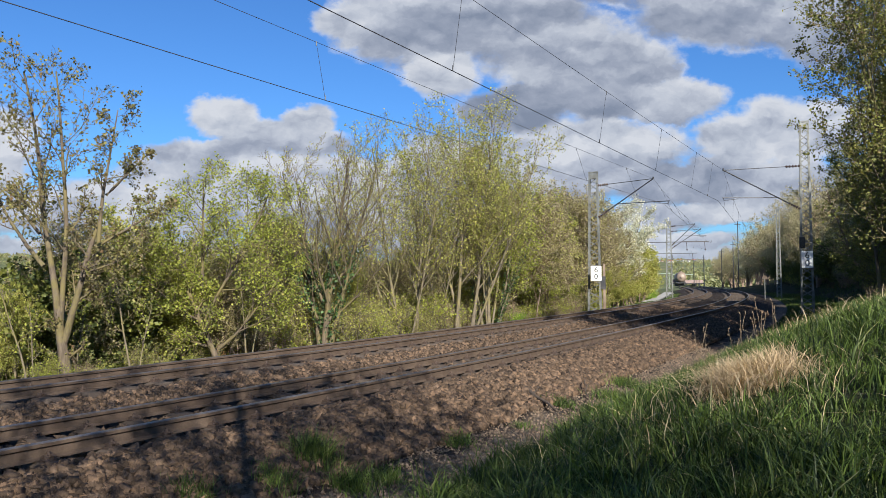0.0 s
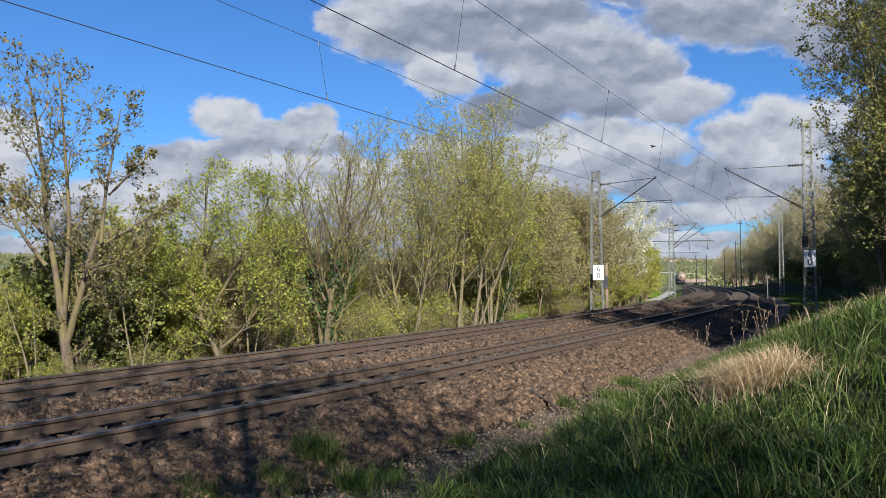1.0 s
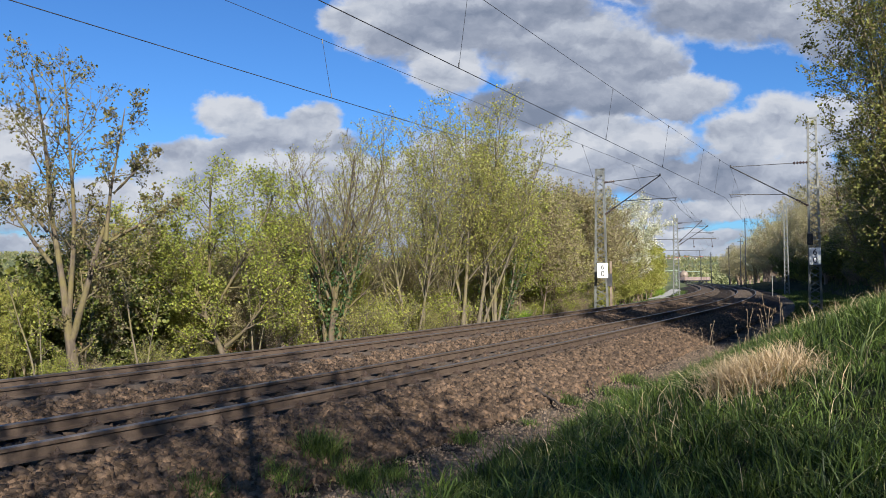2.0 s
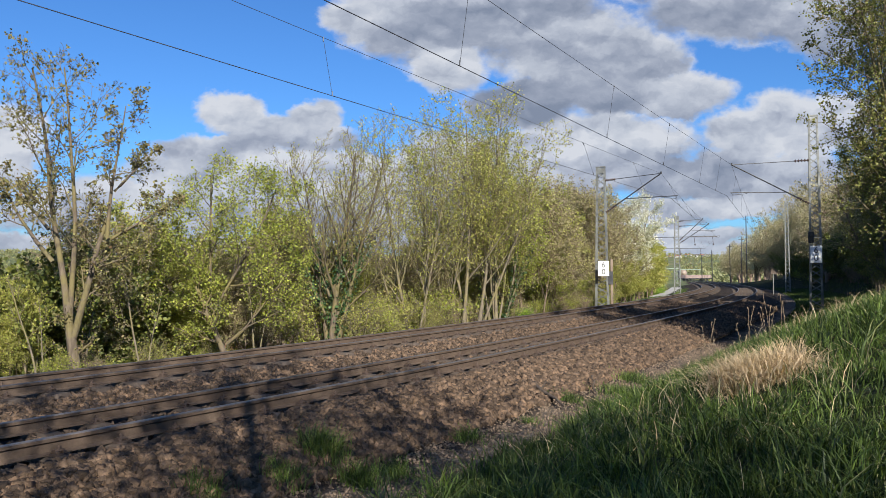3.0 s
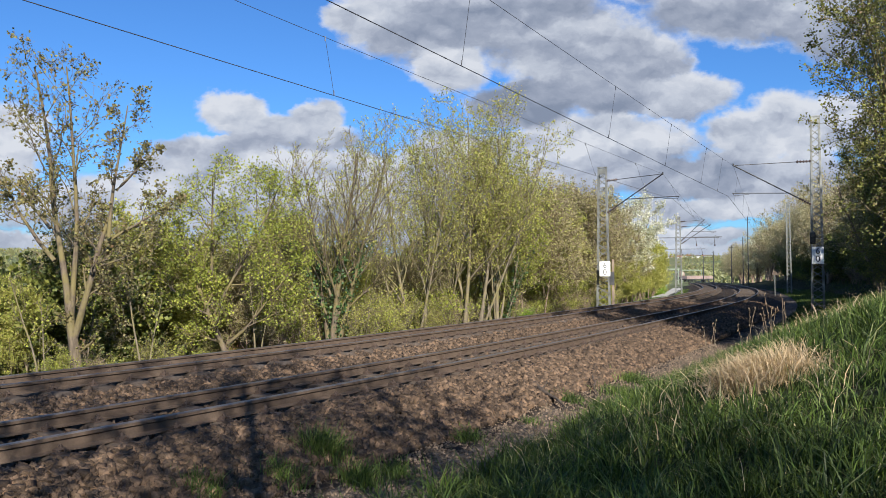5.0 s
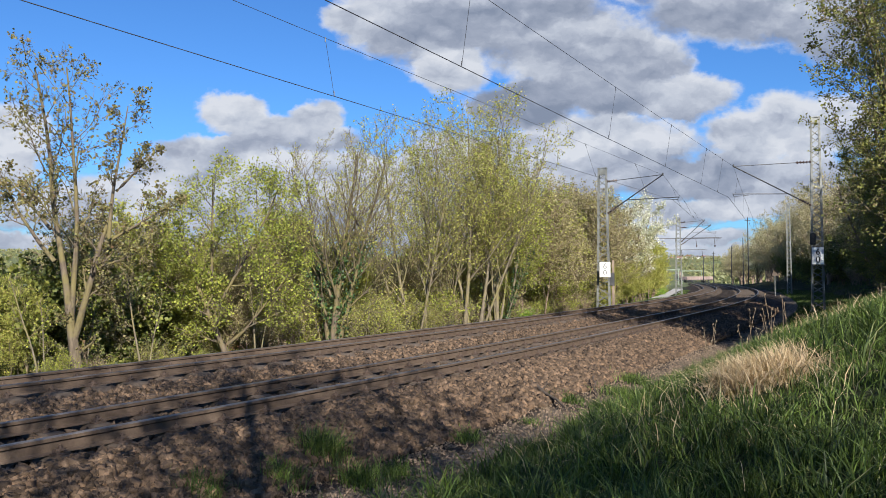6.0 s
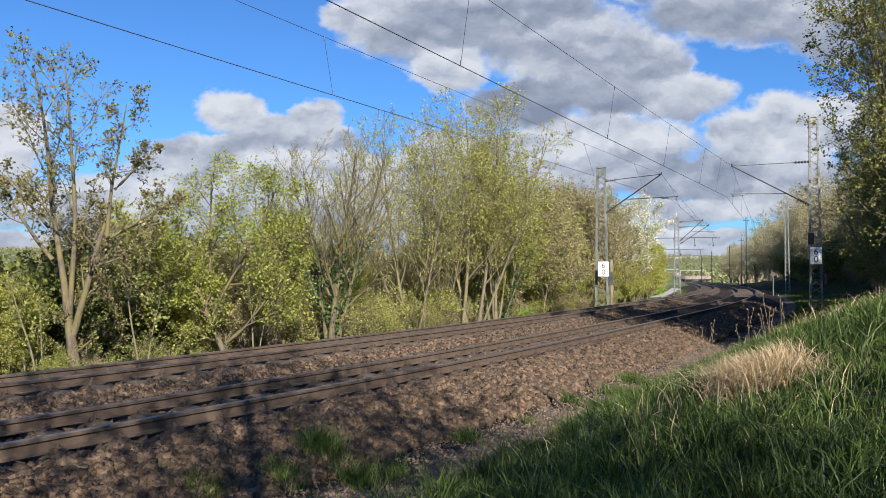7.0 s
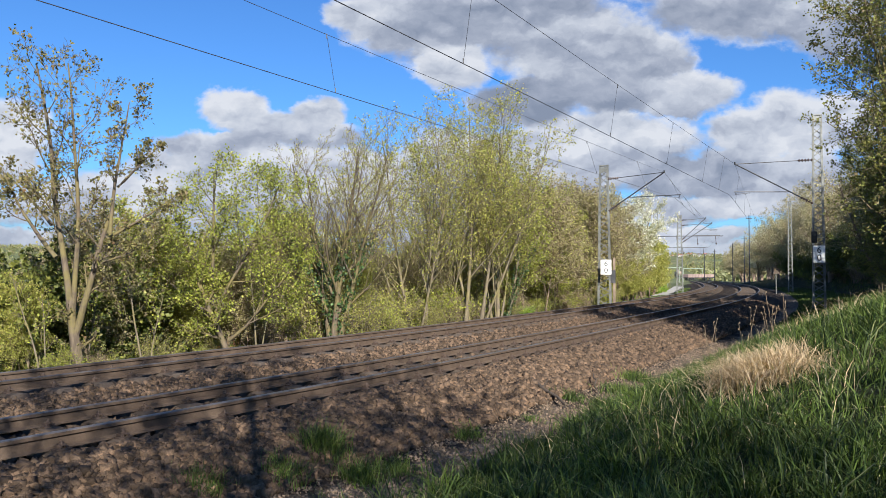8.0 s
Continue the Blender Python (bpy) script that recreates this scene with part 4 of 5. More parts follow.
for src, x, y, r, k in ((hedge_a, 6.0, 44.5, 40, 0.95), (hedge_a, 8.6, 50.5, 130, 0.92), (hedge_b, 7.8, 47.5, 75, 1.0), (hedge_a, 10.5, 56.0, 200, 0.9), (hedge_a, 3.2, 40.5, 80, 1.0),
                        (hedge_a, 4.9, 40.5, 15, 0.9), (hedge_a, 7.0, 45.0, 255, 1.0), (hedge_a, 9.4, 53.0, 310, 0.95), (hedge_c, 5.2, 39.0, 205, 0.7), (hedge_b, 8.2, 46.0, 305, 0.6), (hedge_a, 2.4, 43.0, 33, 1.0),
                        (hedge_d, 17.0, 65.0, 60, 0.6), (hedge_d, 13.0, 57.0, 160, 0.5), (hedge_d, 18.2, 70.5, 190, 0.92), (hedge_d, 17.2, 68.0, 20, 0.8), (hedge_d, 20.0, 76.5, 140, 0.98), (hedge_d, 22.3, 82.5, 300, 0.85), (hedge_d, 14.8, 60.0, 230, 0.48),
                        (hedge_a, 7.8, 46.4, 100, 1.1), (hedge_a, 9.0, 48.6, 190, 1.18), (hedge_a, 10.4, 52.0, 280, 1.2), (hedge_a, 11.8, 56.2, 350, 1.18), (hedge_d, 24.6, 89.0, 10, 0.75), (hedge_d, 27.0, 96.0, 50, 0.66), (hedge_d, 29.6, 104.0, 80, 0.6), (hedge_b, 11.6, 53.5, 10, 0.6)):
    x_, y_, z_ = on_ground(x, y)
    copy_thing(src, pose(x_, y_, z_, 0, 0, r) @ Matrix.Scale(k, 4))

BLOOM = [lv(5, 0.10, 0.3, 10, 0.2), lv(5, 0.2, 0.3, 8, 0.15, 0.85, 0.5, 0.55), lv(4, 0.25, 0.4, 6, 0.1, 0.8, 0.45, 0.55)]
tree("cherry_tree", on_ground(15.2, 62.0), 51, [((0, 0, 0), (0, 0, 1), 8.3, 0.14), ((0, 0, 1), (0.4, 0, 1), 7.0, 0.1), ((0, 0, 1), (-0.4, 0.2, 1), 6.0, 0.1), ((0, 0, 1), (0.1, -0.4, 1), 6.2, 0.1)],
     BLOOM, (0.03, 0.04, 0.02), M_BARK, L_BLOSSOM, 62, 0.11, "wild cherry covered in white blossom", spread=0.12, min_lv=1)
cherry = [o for o in scene.objects if o.name == "cherry_tree"][0]

# trees of the shaded bank and beyond
bank_a = tree("bank_tree", on_ground(46.0, 70.0), 61, [((0, 0, 0), (0, 0, 1), 8.5, 0.16), ((0, 0, 0.8), (0.4, 0, 1), 7, 0.1), ((0, 0, 0.8), (-0.4, 0.2, 1), 7, 0.1), ((0, 0, 0.5), (0, -0.5, 0.9), 6, 0.09)],
              LIME, (0.03, 0.04, 0.02, 0.0), M_BARK_RED, L_BANK, 17, 0.105, "spreading tree in thin brownish leaf on the bank", group="bank trees", spread=0.1)
bk = random.Random(23)
for k in range(38):
    st = 86 + 174 * (k / 38) ** 1.25
    p, _ = on_line(st, -bk.uniform(7.6, 9.5) if k % 2 else -bk.uniform(10.0, 16.0))
    x_, y_, z_ = on_ground(p.x, p.y)
    copy_thing(bank_a, pose(x_, y_, z_, 0, 0, bk.uniform(0, 360)) @ Matrix.Scale(bk.uniform(0.95, 1.2), 4))
for x, y, r, k in ((24.5, 41.5, 10, 0.9), (84.0, 205.0, 90, 1.2), (88.0, 218.0, 190, 1.1)):
    x_, y_, z_ = on_ground(x, y)
    copy_thing(bank_a, pose(x_, y_, z_, 0, 0, r) @ Matrix.Scale(k, 4))
for st, off, r, k in ((96, -10.5, 90, 0.85), (118, -9.5, 200, 0.8), (150, -9.0, 10, 1.15), (172, -8.0, 60, 1.1)):
    p, _ = on_line(st, off)
    x_, y_, z_ = on_ground(p.x, p.y)
    copy_thing(cherry, pose(x_, y_, z_, 0, 0, r) @ Matrix.Scale(k, 4))

# leafy trees on the near bank, and those behind that throw shade over the grass and ballast
NEAR = [lv(8, 0.06, 0.25, 18, 0.08), lv(5, 0.18, 0.3, 8, 0.1, 0.8, 0.25, 0.45), lv(4, 0.28, 0.4, 5, 0.1, 0.8, 0.45, 0.55), lv(3, 0.3, 0.5, 0, 0, 0.8, 0.5, 0.6)]


def near_stems(rng, n, w, h):
    return [((rng.uniform(-w, w), rng.uniform(-w, w), 0), (rng.uniform(-0.2, 0.2), rng.uniform(-0.2, 0.2), 1), h * rng.uniform(0.75, 1.05), 0.05) for _ in range(n)]


near_a = tree("hazel_tree", on_ground(11.3, 16.6), 71, near_stems(rg, 8, 1.0, 8.0), NEAR, (0.03, 0.07, 0.05, 0.0), M_BARK, L_HAZEL, 30, 0.06, "dense multi-stemmed hazel in small green leaf on the bank", group="near bank trees", spread=0.05)
for x, y, r, k in ((13.3, 19.8, 80, 1.0), (16.0, 25.0, 200, 0.95), (19.5, 31.0, 300, 0.8), (15.4, 21.5, 140, 1.15), (18.6, 27.0, 20, 1.1), (23.4, 36.5, 250, 0.9), (13.2, 17.0, 310, 1.15), (23.6, 32.4, 15, 1.1), (22.8, 35.6, 95, 0.85), (24.8, 34.0, 185, 1.15), (26.3, 43.0, 330, 1.0),
                   (29.4, 49.0, 60, 0.8), (32.6, 56.0, 170, 0.7), (35.6, 62.0, 290, 0.6)):
    x_, y_, z_ = on_ground(x, y)
    copy_thing(near_a, pose(x_, y_, z_, 0, 0, r) @ Matrix.Scale(k, 4))
CANOPY = [lv(6, 0.08, 0.3, 11, 0.3), lv(5, 0.18, 0.3, 7, 0.15, 0.75, 0.36, 0.5), lv(3, 0.25, 0.4, 5, 0.1, 0.8, 0.45, 0.55)]
behind = tree("young_oak", on_ground(3.4, -1.7), 73, [((0, 0, 0), (0.03, 0, 1), 8.6, 0.075), ((0.3, 0, 0), (-0.12, 0.05, 1), 8.0, 0.06)], CANOPY, (0.02, 0.05, 0.03), M_BARK, L_OLIVE, 14, 0.1,
              "young oak in thin leaf standing on the bank", group="shade trees", spread=0.08)
for x, y, r, k in ((0.9, -2.3, 140, 1.0), (-1.6, -2.6, 250, 1.0), (-4.0, -3.0, 60, 1.0), (-6.8, -3.6, 170, 0.95), (1.6, -5.0, 300, 1.15), (-9.5, -5.0, 20, 1.0), (-2.8, -6.5, 200, 1.2), (-5.5, -6.0, 100, 1.1), (5.0, -3.6, 100, 0.72), (3.9, -4.4, 190, 0.8)):
    x_, y_, z_ = on_ground(x, y)
    copy_thing(behind, pose(x_, y_, z_, 0, 0, r) @ Matrix.Scale(k, 4))
for x, y, r, k in ((2.8, -3.2, 15, 0.6),):
    x_, y_, z_ = on_ground(x, y)
    copy_thing(near_a, pose(x_, y_, z_, 0, 0, r) @ Matrix.Scale(k, 4))

# undergrowth along the far side
SHRUB = [lv(5, 0.16, 0.35, 8, 0.1), lv(4, 0.25, 0.4, 6, 0.1, 0.8, 0.5, 0.6), lv(3, 0.3, 0.5, 0, 0, 0.8, 0.5, 0.6)]


def shrub_stems(rng, n, w, h, lean=0.6):
    return [((rng.uniform(-w, w), rng.uniform(-w, w), 0), (rng.uniform(-lean, lean), rng.uniform(-lean, lean), 1), h * rng.uniform(0.6, 1.0), 0.018) for _ in range(n)]


kinds = []
for nm, leaf, bark, per, size, h, label, seed in (
        ("bramble_shrub", L_LIME, M_BARK_PALE, 18, 0.06, 1.6, "arching shrub with fresh lime-green leaves", 81),
        ("bramble_shrub", L_OLIVE, M_BARK_PALE, 10, 0.055, 1.9, "twiggy half-bare shrub with pale stems", 82),
        ("bramble_shrub", L_BROWN, M_BARK_RED, 9, 0.05, 1.7, "bare brownish bramble tangle", 83),
        ("evergreen_shrub", L_DARK, M_BARK, 34, 0.12, 3.3, "dense dark evergreen shrub", 84),
        ("bramble_shrub", L_BRIGHT, M_BARK_PALE, 30, 0.075, 1.5, "bright green leafy shrub", 85)):
    rr = random.Random(seed)
    kinds.append(tree(nm, on_ground(-12.0 - seed + 80, 16.5), seed, shrub_stems(rr, 16, 0.6, h, 0.35 if seed == 84 else 0.7), SHRUB, (0.0, 0.02, 0.0), bark, leaf, per, size, label, "shrub", group="undergrowth", min_lv=1, spread=0.06))
rr = random.Random(99)
for k in range(110):
    s = 2.0 + 48 * (k / 110) ** 1.15
    p, _ = on_line(s, rr.uniform(8.2, 11.0))
    i = rr.choice((0, 1, 1, 2, 1, 0, 2)) if k % 23 else 4
    x_, y_, z_ = on_ground(p.x, p.y)
    copy_thing(kinds[i], pose(x_, y_, z_, 0, 0, rr.uniform(0, 360)) @ Matrix.Scale(rr.uniform(0.4, 0.8) * (0.62 if s < 14 else 1.0), 4))
for k in range(26):
    p, _ = on_line(rr.uniform(50, 120), rr.uniform(10.6, 12.6))
    x_, y_, z_ = on_ground(p.x, p.y)
    copy_thing(kinds[rr.choice((0, 1, 4))], pose(x_, y_, z_, 0, 0, rr.uniform(0, 360)) @ Matrix.Scale(rr.uniform(0.8, 1.3), 4))
for k in range(16):
    p, _ = on_line(3 + 27 * k / 16, rr.uniform(10.2, 12.0))
    x_, y_, z_ = on_ground(p.x, p.y)
    copy_thing(rr.choice((hedge_b, hedge_c, hedge_a)), pose(x_, y_, z_, 0, 0, rr.uniform(0, 360)) @ Matrix.Scale(rr.uniform(0.36, 0.55), 4))
for k in range(30):
    p, _ = on_line(14 + 24 * k / 30, rr.uniform(9.2, 11.5))
    x_, y_, z_ = on_ground(p.x, p.y)
    copy_thing(kinds[rr.choice((1, 2, 1, 0))], pose(x_, y_, z_, 0, 0, rr.uniform(0, 360)) @ Matrix.Scale(rr.uniform(0.9, 1.35), 4))
for k in range(14):
    p, _ = on_line(15 + 22 * k / 14, rr.uniform(10.2, 12.5))
    x_, y_, z_ = on_ground(p.x, p.y)
    copy_thing(rr.choice((hedge_a, hedge_b, hedge_a)), pose(x_, y_, z_, 0, 0, rr.uniform(0, 360)) @ Matrix.Scale(rr.uniform(0.5, 0.68), 4))
for k in range(46):
    s = 3 + 52 * k / 46
    p, _ = on_line(s, rr.uniform(11.5, 17.0))
    x_, y_, z_ = on_ground(p.x, p.y)
    src = rr.choice((hedge_a, hedge_b, hedge_c, hedge_a))
    copy_thing(src, pose(x_, y_, z_, 0, 0, rr.uniform(0, 360)) @ Matrix.Scale(rr.uniform(0.62, 0.8), 4))
for x, y, k in ((-9.5, 18.5, 1.0), (-11.2, 17.5, 1.0), (-12.5, 19.5, 1.15), (-10.6, 21.5, 1.2), (-8.9, 20.6, 0.95), (-14.0, 18.0, 1.1), (-11.7, 20.6, 1.3), (-12.4, 22.2, 1.35), (-10.2, 22.4, 1.25), (-9.5, 21.6, 1.2)):
    x_, y_, z_ = on_ground(x, y)
    copy_thing(kinds[3], pose(x_, y_, z_, 0, 0, rr.uniform(0, 360)) @ Matrix.Scale(k, 4))
for k in range(80):
    s = rr.uniform(26, 130)
    p, _ = on_line(s, -rr.uniform(7.5, 14))
    x_, y_, z_ = on_ground(p.x, p.y)
    copy_thing(kinds[rr.choice((0, 3, 1, 3))], pose(x_, y_, z_, 0, 0, rr.uniform(0, 360)) @ Matrix.Scale(rr.uniform(0.8, 1.5), 4))

# evergreens picked for their dark leaves, standing in for shade on the slope
for k in range(46):
    p, _ = on_line(rr.uniform(52, 125), -rr.uniform(8.0, 12.5))
    x_, y_, z_ = on_ground(p.x, p.y)
    copy_thing(kinds[3] if k % 3 else kinds[2], pose(x_, y_, z_, 0, 0, rr.uniform(0, 360)) @ Matrix.Scale(rr.uniform(0.9, 1.5), 4))


# ---- grass ----
def blades(name, px, py, length, width, rs, mat, label, lean=0.5):
    n = len(px)
    base = np.stack([px, py, ground_z(px, py) - 0.02], 1)
    a = rs.uniform(0, 6.283, n)
    side = np.stack([np.cos(a), np.sin(a), np.zeros(n)], 1)
    b = rs.uniform(0, 6.283, n)
    out = np.stack([np.cos(b), np.sin(b), np.zeros(n)], 1) * (rs.uniform(0.1, 1.0, n) * lean)[:, None]
    upv = np.array([0, 0, 1.0])
    L = (length * rs.uniform(0.45, 1.2, n))[:, None]
    rows = []
    for f, w in ((0.0, 1.0), (0.45, 0.85), (0.8, 0.5)):
        c = base + (upv * f * (1 - 0.35 * f * np.linalg.norm(out, axis=1)[:, None]) + out * f * f) * L
        rows += [c - side * width * w / 2, c + side * width * w / 2]
    tip = base + (upv * (1 - 0.45 * np.linalg.norm(out, axis=1)[:, None]) + out * 1.1) * L
    V = np.stack(rows + [tip], 1).reshape(-1, 3)
    i = np.arange(n)[:, None] * 7
    F = (i + np.array([0, 1, 3, 0, 3, 2, 2, 3, 5, 2, 5, 4, 4, 5, 6])).ravel()
    ob = poly_ob(name, V, 3, F, mat)
    return tagged(ob, label, "grass", kind="stuff")


def build_grass():
    rs = np.random.RandomState(3)
    n = 330000
    r = 1.6 + 20 * rs.uniform(0, 1, n) ** 1.5
    a = rs.uniform(-0.75, 0.75, n)
    x, y = r * np.sin(a), r * np.cos(a)
    s, o = nearest(x, y)
    clump = wavy(x, y, 2.1) + 0.6 * wavy(x, y, 5.0)
    edge = -2.85 + 0.3 * wavy(x, y, 1.2)
    keep = (o < edge) & (clump > -0.75 + 0.25 * rs.normal(size=n)) & (o > -16)
    keep &= (((x - 3.3) / 0.5) ** 2 + ((y - 7.75) / 0.55) ** 2 > 1) | (rs.uniform(size=n) < 0.3)
    x, y, o, clump = x[keep], y[keep], o[keep], clump[keep]
    m = min(len(x), 112000)
    x, y, clump = x[:m], y[:m], clump[:m]
    h = 0.2 + 0.1 * np.clip(clump, -1, 1.4) + 0.04 * wavy(x, y, 0.7)
    blades("grass", x, y, np.clip(h, 0.1, 0.6), 0.0095, rs, L_GRASS, "long lush green grass covering the bank", 1.0)
    # coarse tussocks standing out of the sward
    tx, ty = rs.uniform(-3, 9, 900), rs.uniform(3, 15, 900)
    x, y = np.repeat(tx, 26) + rs.normal(0, 0.07, 900 * 26), np.repeat(ty, 26) + rs.normal(0, 0.07, 900 * 26)
    _, o = nearest(x, y)
    k = (o < -2.9) & (((x - 3.2) / 0.8) ** 2 + ((y - 7.5) / 1.0) ** 2 > 1)
    blades("tussock_grass", x[k], y[k], 0.36 * sstep(13, 6, y[k]) + 0.13, 0.0135, rs, L_GRASS, "coarse tussocks of broad green grass blades", 1.25)
    # straw patch on the bank
    n = 3800
    x = np.concatenate([rs.normal(3.36, 0.2, n), rs.normal(7.2, 1.2, 380), rs.normal(2.6, 1.0, 260)])
    y = np.concatenate([rs.normal(7.9, 0.22, n), rs.normal(13.6, 1.2, 380), rs.normal(7.2, 1.0, 260)])
    _, o = nearest(x, y)
    k = o < -2.7
    blades("dry_grass", x[k], y[k], np.full(k.sum(), 0.42), 0.0095, rs, L_STRAW, "matted tuft of dry straw-coloured grass", 1.75)
    # tufts growing in the ballast edge
    for tx, ty, sp, cnt, ht in ((-1.27, 8.08, 0.3, 800, 0.34), (-1.55, 7.39, 0.26, 420, 0.26), (-2.14, 6.8, 0.26, 420, 0.22), (-0.83, 7.64, 0.28, 360, 0.28), (-0.5, 7.97, 0.26, 260, 0.24), (0.33, 9.55, 0.3, 300, 0.18),
                                (2.11, 12.36, 0.34, 420, 0.16), (1.26, 10.69, 0.26, 150, 0.13), (3.2, 13.2, 0.5, 700, 0.22), (3.8, 14.6, 0.45, 700, 0.22), (2.6, 12.0, 0.35, 450, 0.2)):
        x, y = rs.normal(tx, sp * 0.4, cnt), rs.normal(ty, sp * 0.4, cnt)
        blades("grass_tuft", x, y, np.full(cnt, ht), 0.0095, rs, L_GRASS, "tuft of green grass growing from the gravel", 0.9)
    # sward round about and behind
    n = 34000
    x, y = rs.uniform(-16, 14, n), rs.uniform(-10, 4, n)
    _, o = nearest(x, y)
    k = (o < -2.8) & ((np.abs(np.arctan2(x, y)) > 0.7) | (y < 1.2)) & (np.hypot(x, y) > 0.35)
    blades("bank_grass", x[k], y[k], np.full(k.sum(), 0.22), 0.011, rs, L_GRASS, "green grass on the shaded shelf under the trees", 1.0)
    # rough grass of the verge and bank further along
    n = 84000
    s = np.where(np.arange(n) < 60000, rs.uniform(18, 110, n), rs.uniform(26, 84, n))
    o = np.where(np.arange(n) < 60000, np.where(rs.uniform(size=n) < 0.5, rs.uniform(6.9, 10.0, n), -rs.uniform(3.0, 10, n)), -rs.uniform(2.6, 6.5, n))
    x, y = np.interp(s, LS, LX) - np.sin(np.interp(s, LS, LTH)) * o, np.interp(s, LS, LY) + np.cos(np.interp(s, LS, LTH)) * o
    k = (np.abs(x - 21.9 - (y - 74) * 0.345) > 1.1) | (y < 69)
    x, y, n = x[k], y[k], int(k.sum())
    blades("verge_grass", x, y, np.full(n, 0.2), 0.022, rs, L_GRASS, "short green verge grass along the tracks")


build_grass()


# ---- ballast stones ----
def stone_shape(rs):
    """A broken stone: a cut, jittered block of sixteen triangles or fewer."""
    v = np.array([(-1, -1, -1), (1, -1, -1), (1, 1, -1), (-1, 1, -1), (-1, -1, 1), (1, -1, 1), (1, 1, 1), (-1, 1, 1)], float)
    v *= np.array([1.0, 0.78, 0.46])
    v += rs.uniform(-0.38, 0.38, v.shape)
    return v * 0.5


CUBE = np.array([0, 3, 2, 1, 4, 5, 6, 7, 0, 1, 5, 4, 1, 2, 6, 5, 2, 3, 7, 6, 3, 0, 4, 7])


def random_turns(rs, n):
    q = rs.normal(size=(n, 4))
    q /= np.linalg.norm(q, axis=1)[:, None]
    w, x, y, z = q.T
    return np.stack([1 - 2 * (y * y + z * z), 2 * (x * y - z * w), 2 * (x * z + y * w), 2 * (x * y + z * w), 1 - 2 * (x * x + z * z), 2 * (y * z - x * w),
                     2 * (x * z - y * w), 2 * (y * z + x * w), 1 - 2 * (x * x + y * y)], 1).reshape(n, 3, 3)


def scatter(rs, n, s0, s1, power):
    s = s0 + (s1 - s0) * rs.uniform(0, 1, n) ** power
    zone = rs.uniform(size=n)
    o = np.where(zone < 0.52, rs.uniform(-1.7, -0.3, n), np.where(zone < 0.84, rs.uniform(1.75, 3.5, n), np.where(zone < 0.93, rs.uniform(0.1, 1.4, n), rs.uniform(5.5, 7.0, n))))
    x = np.interp(s, LS, LX) - np.sin(np.interp(s, LS, LTH)) * o
    y = np.interp(s, LS, LY) + np.cos(np.interp(s, LS, LTH)) * o
    return x, y, ground_z(x, y), o, s


def build_ballast():
    rs = np.random.RandomState(17)
    n = 68000
    x, y, z, o, s = scatter(rs, n, -1.0, 42, 1.7)
    shapes = np.stack([stone_shape(rs) for _ in range(40)])
    size = rs.uniform(0.04, 0.105, n) * (1 + 0.012 * s)
    V = shapes[rs.randint(0, 40, n)] * size[:, None, None]
    V = np.einsum("nij,nkj->nki", random_turns(rs, n), V) + np.stack([x, y, z + 0.012 + rs.uniform(0, 0.025, n)], 1)[:, None, :]
    F = (np.arange(n)[:, None] * 8 + CUBE).ravel()
    bed = poly_ob("ballast_stones", V.reshape(-1, 3), 4, F, M_STONE, ground)
    bed["kind"] = "stuff"
    n = 16000
    s = -1 + 22 * rs.uniform(0, 1, n) ** 1.3
    o = rs.uniform(-3.0, -1.5, n)
    x, y = np.interp(s, LS, LX) - np.sin(np.interp(s, LS, LTH)) * o, np.interp(s, LS, LY) + np.cos(np.interp(s, LS, LTH)) * o
    V = shapes[rs.randint(0, 40, n)] * rs.uniform(0.012, 0.04, n)[:, None, None]
    V = np.einsum("nij,nkj->nki", random_turns(rs, n), V) + np.stack([x, y, ground_z(x, y) + 0.005], 1)[:, None, :]
    peb = poly_ob("gravel_pebbles", V.reshape(-1, 3), 4, (np.arange(n)[:, None] * 8 + CUBE).ravel(), M_PEBBLE, ground)
    peb["kind"] = "stuff"
    # the nearest stones one by one
    protos = []
    for k in range(8):
        v = stone_shape(rs)
        protos.append(mesh_ob("ballast_stone", [tuple(q) for q in v], [tuple(CUBE[i:i + 4]) for i in range(0, 24, 4)], M_STONE_PART, ground))
    x, y, z, o, s = scatter(rs, 2600, 0.5, 6.5, 1.0)
    k = np.nonzero((o < -0.6) & (o > -2.0))[0][:300]
    for j, i in enumerate(k):
        m = Matrix.LocRotScale((x[i], y[i], z[i] + 0.03), Euler(rs.uniform(0, 6.28, 3)), (float(rs.uniform(0.06, 0.1)),) * 3)
        if j < 8:
            protos[j].matrix_local = m
        else:
            share("ballast_stone", protos[j % 8], m, ground)


build_ballast()


# ---- beside the line, in the distance ----
def round_pole(x, y, h, r, label, name="wooden_pole", mat=None):
    t = thing(name, Matrix.Translation((x, y, gz(x, y))), label, "pole", "line poles")
    bm = bmesh.new()
    rod(bm, (0, 0, -0.4), (0, 0, h), r, 8, r * 0.7)
    part("shaft", bm, mat or M_DARKSTEEL, t)
    bm = bmesh.new()
    bar(bm, (-0.45, 0, h - 0.5), (0.45, 0, h - 0.5), 0.07, 0.08)
    part("crossarm", bm, mat or M_DARKSTEEL, t)
    return t


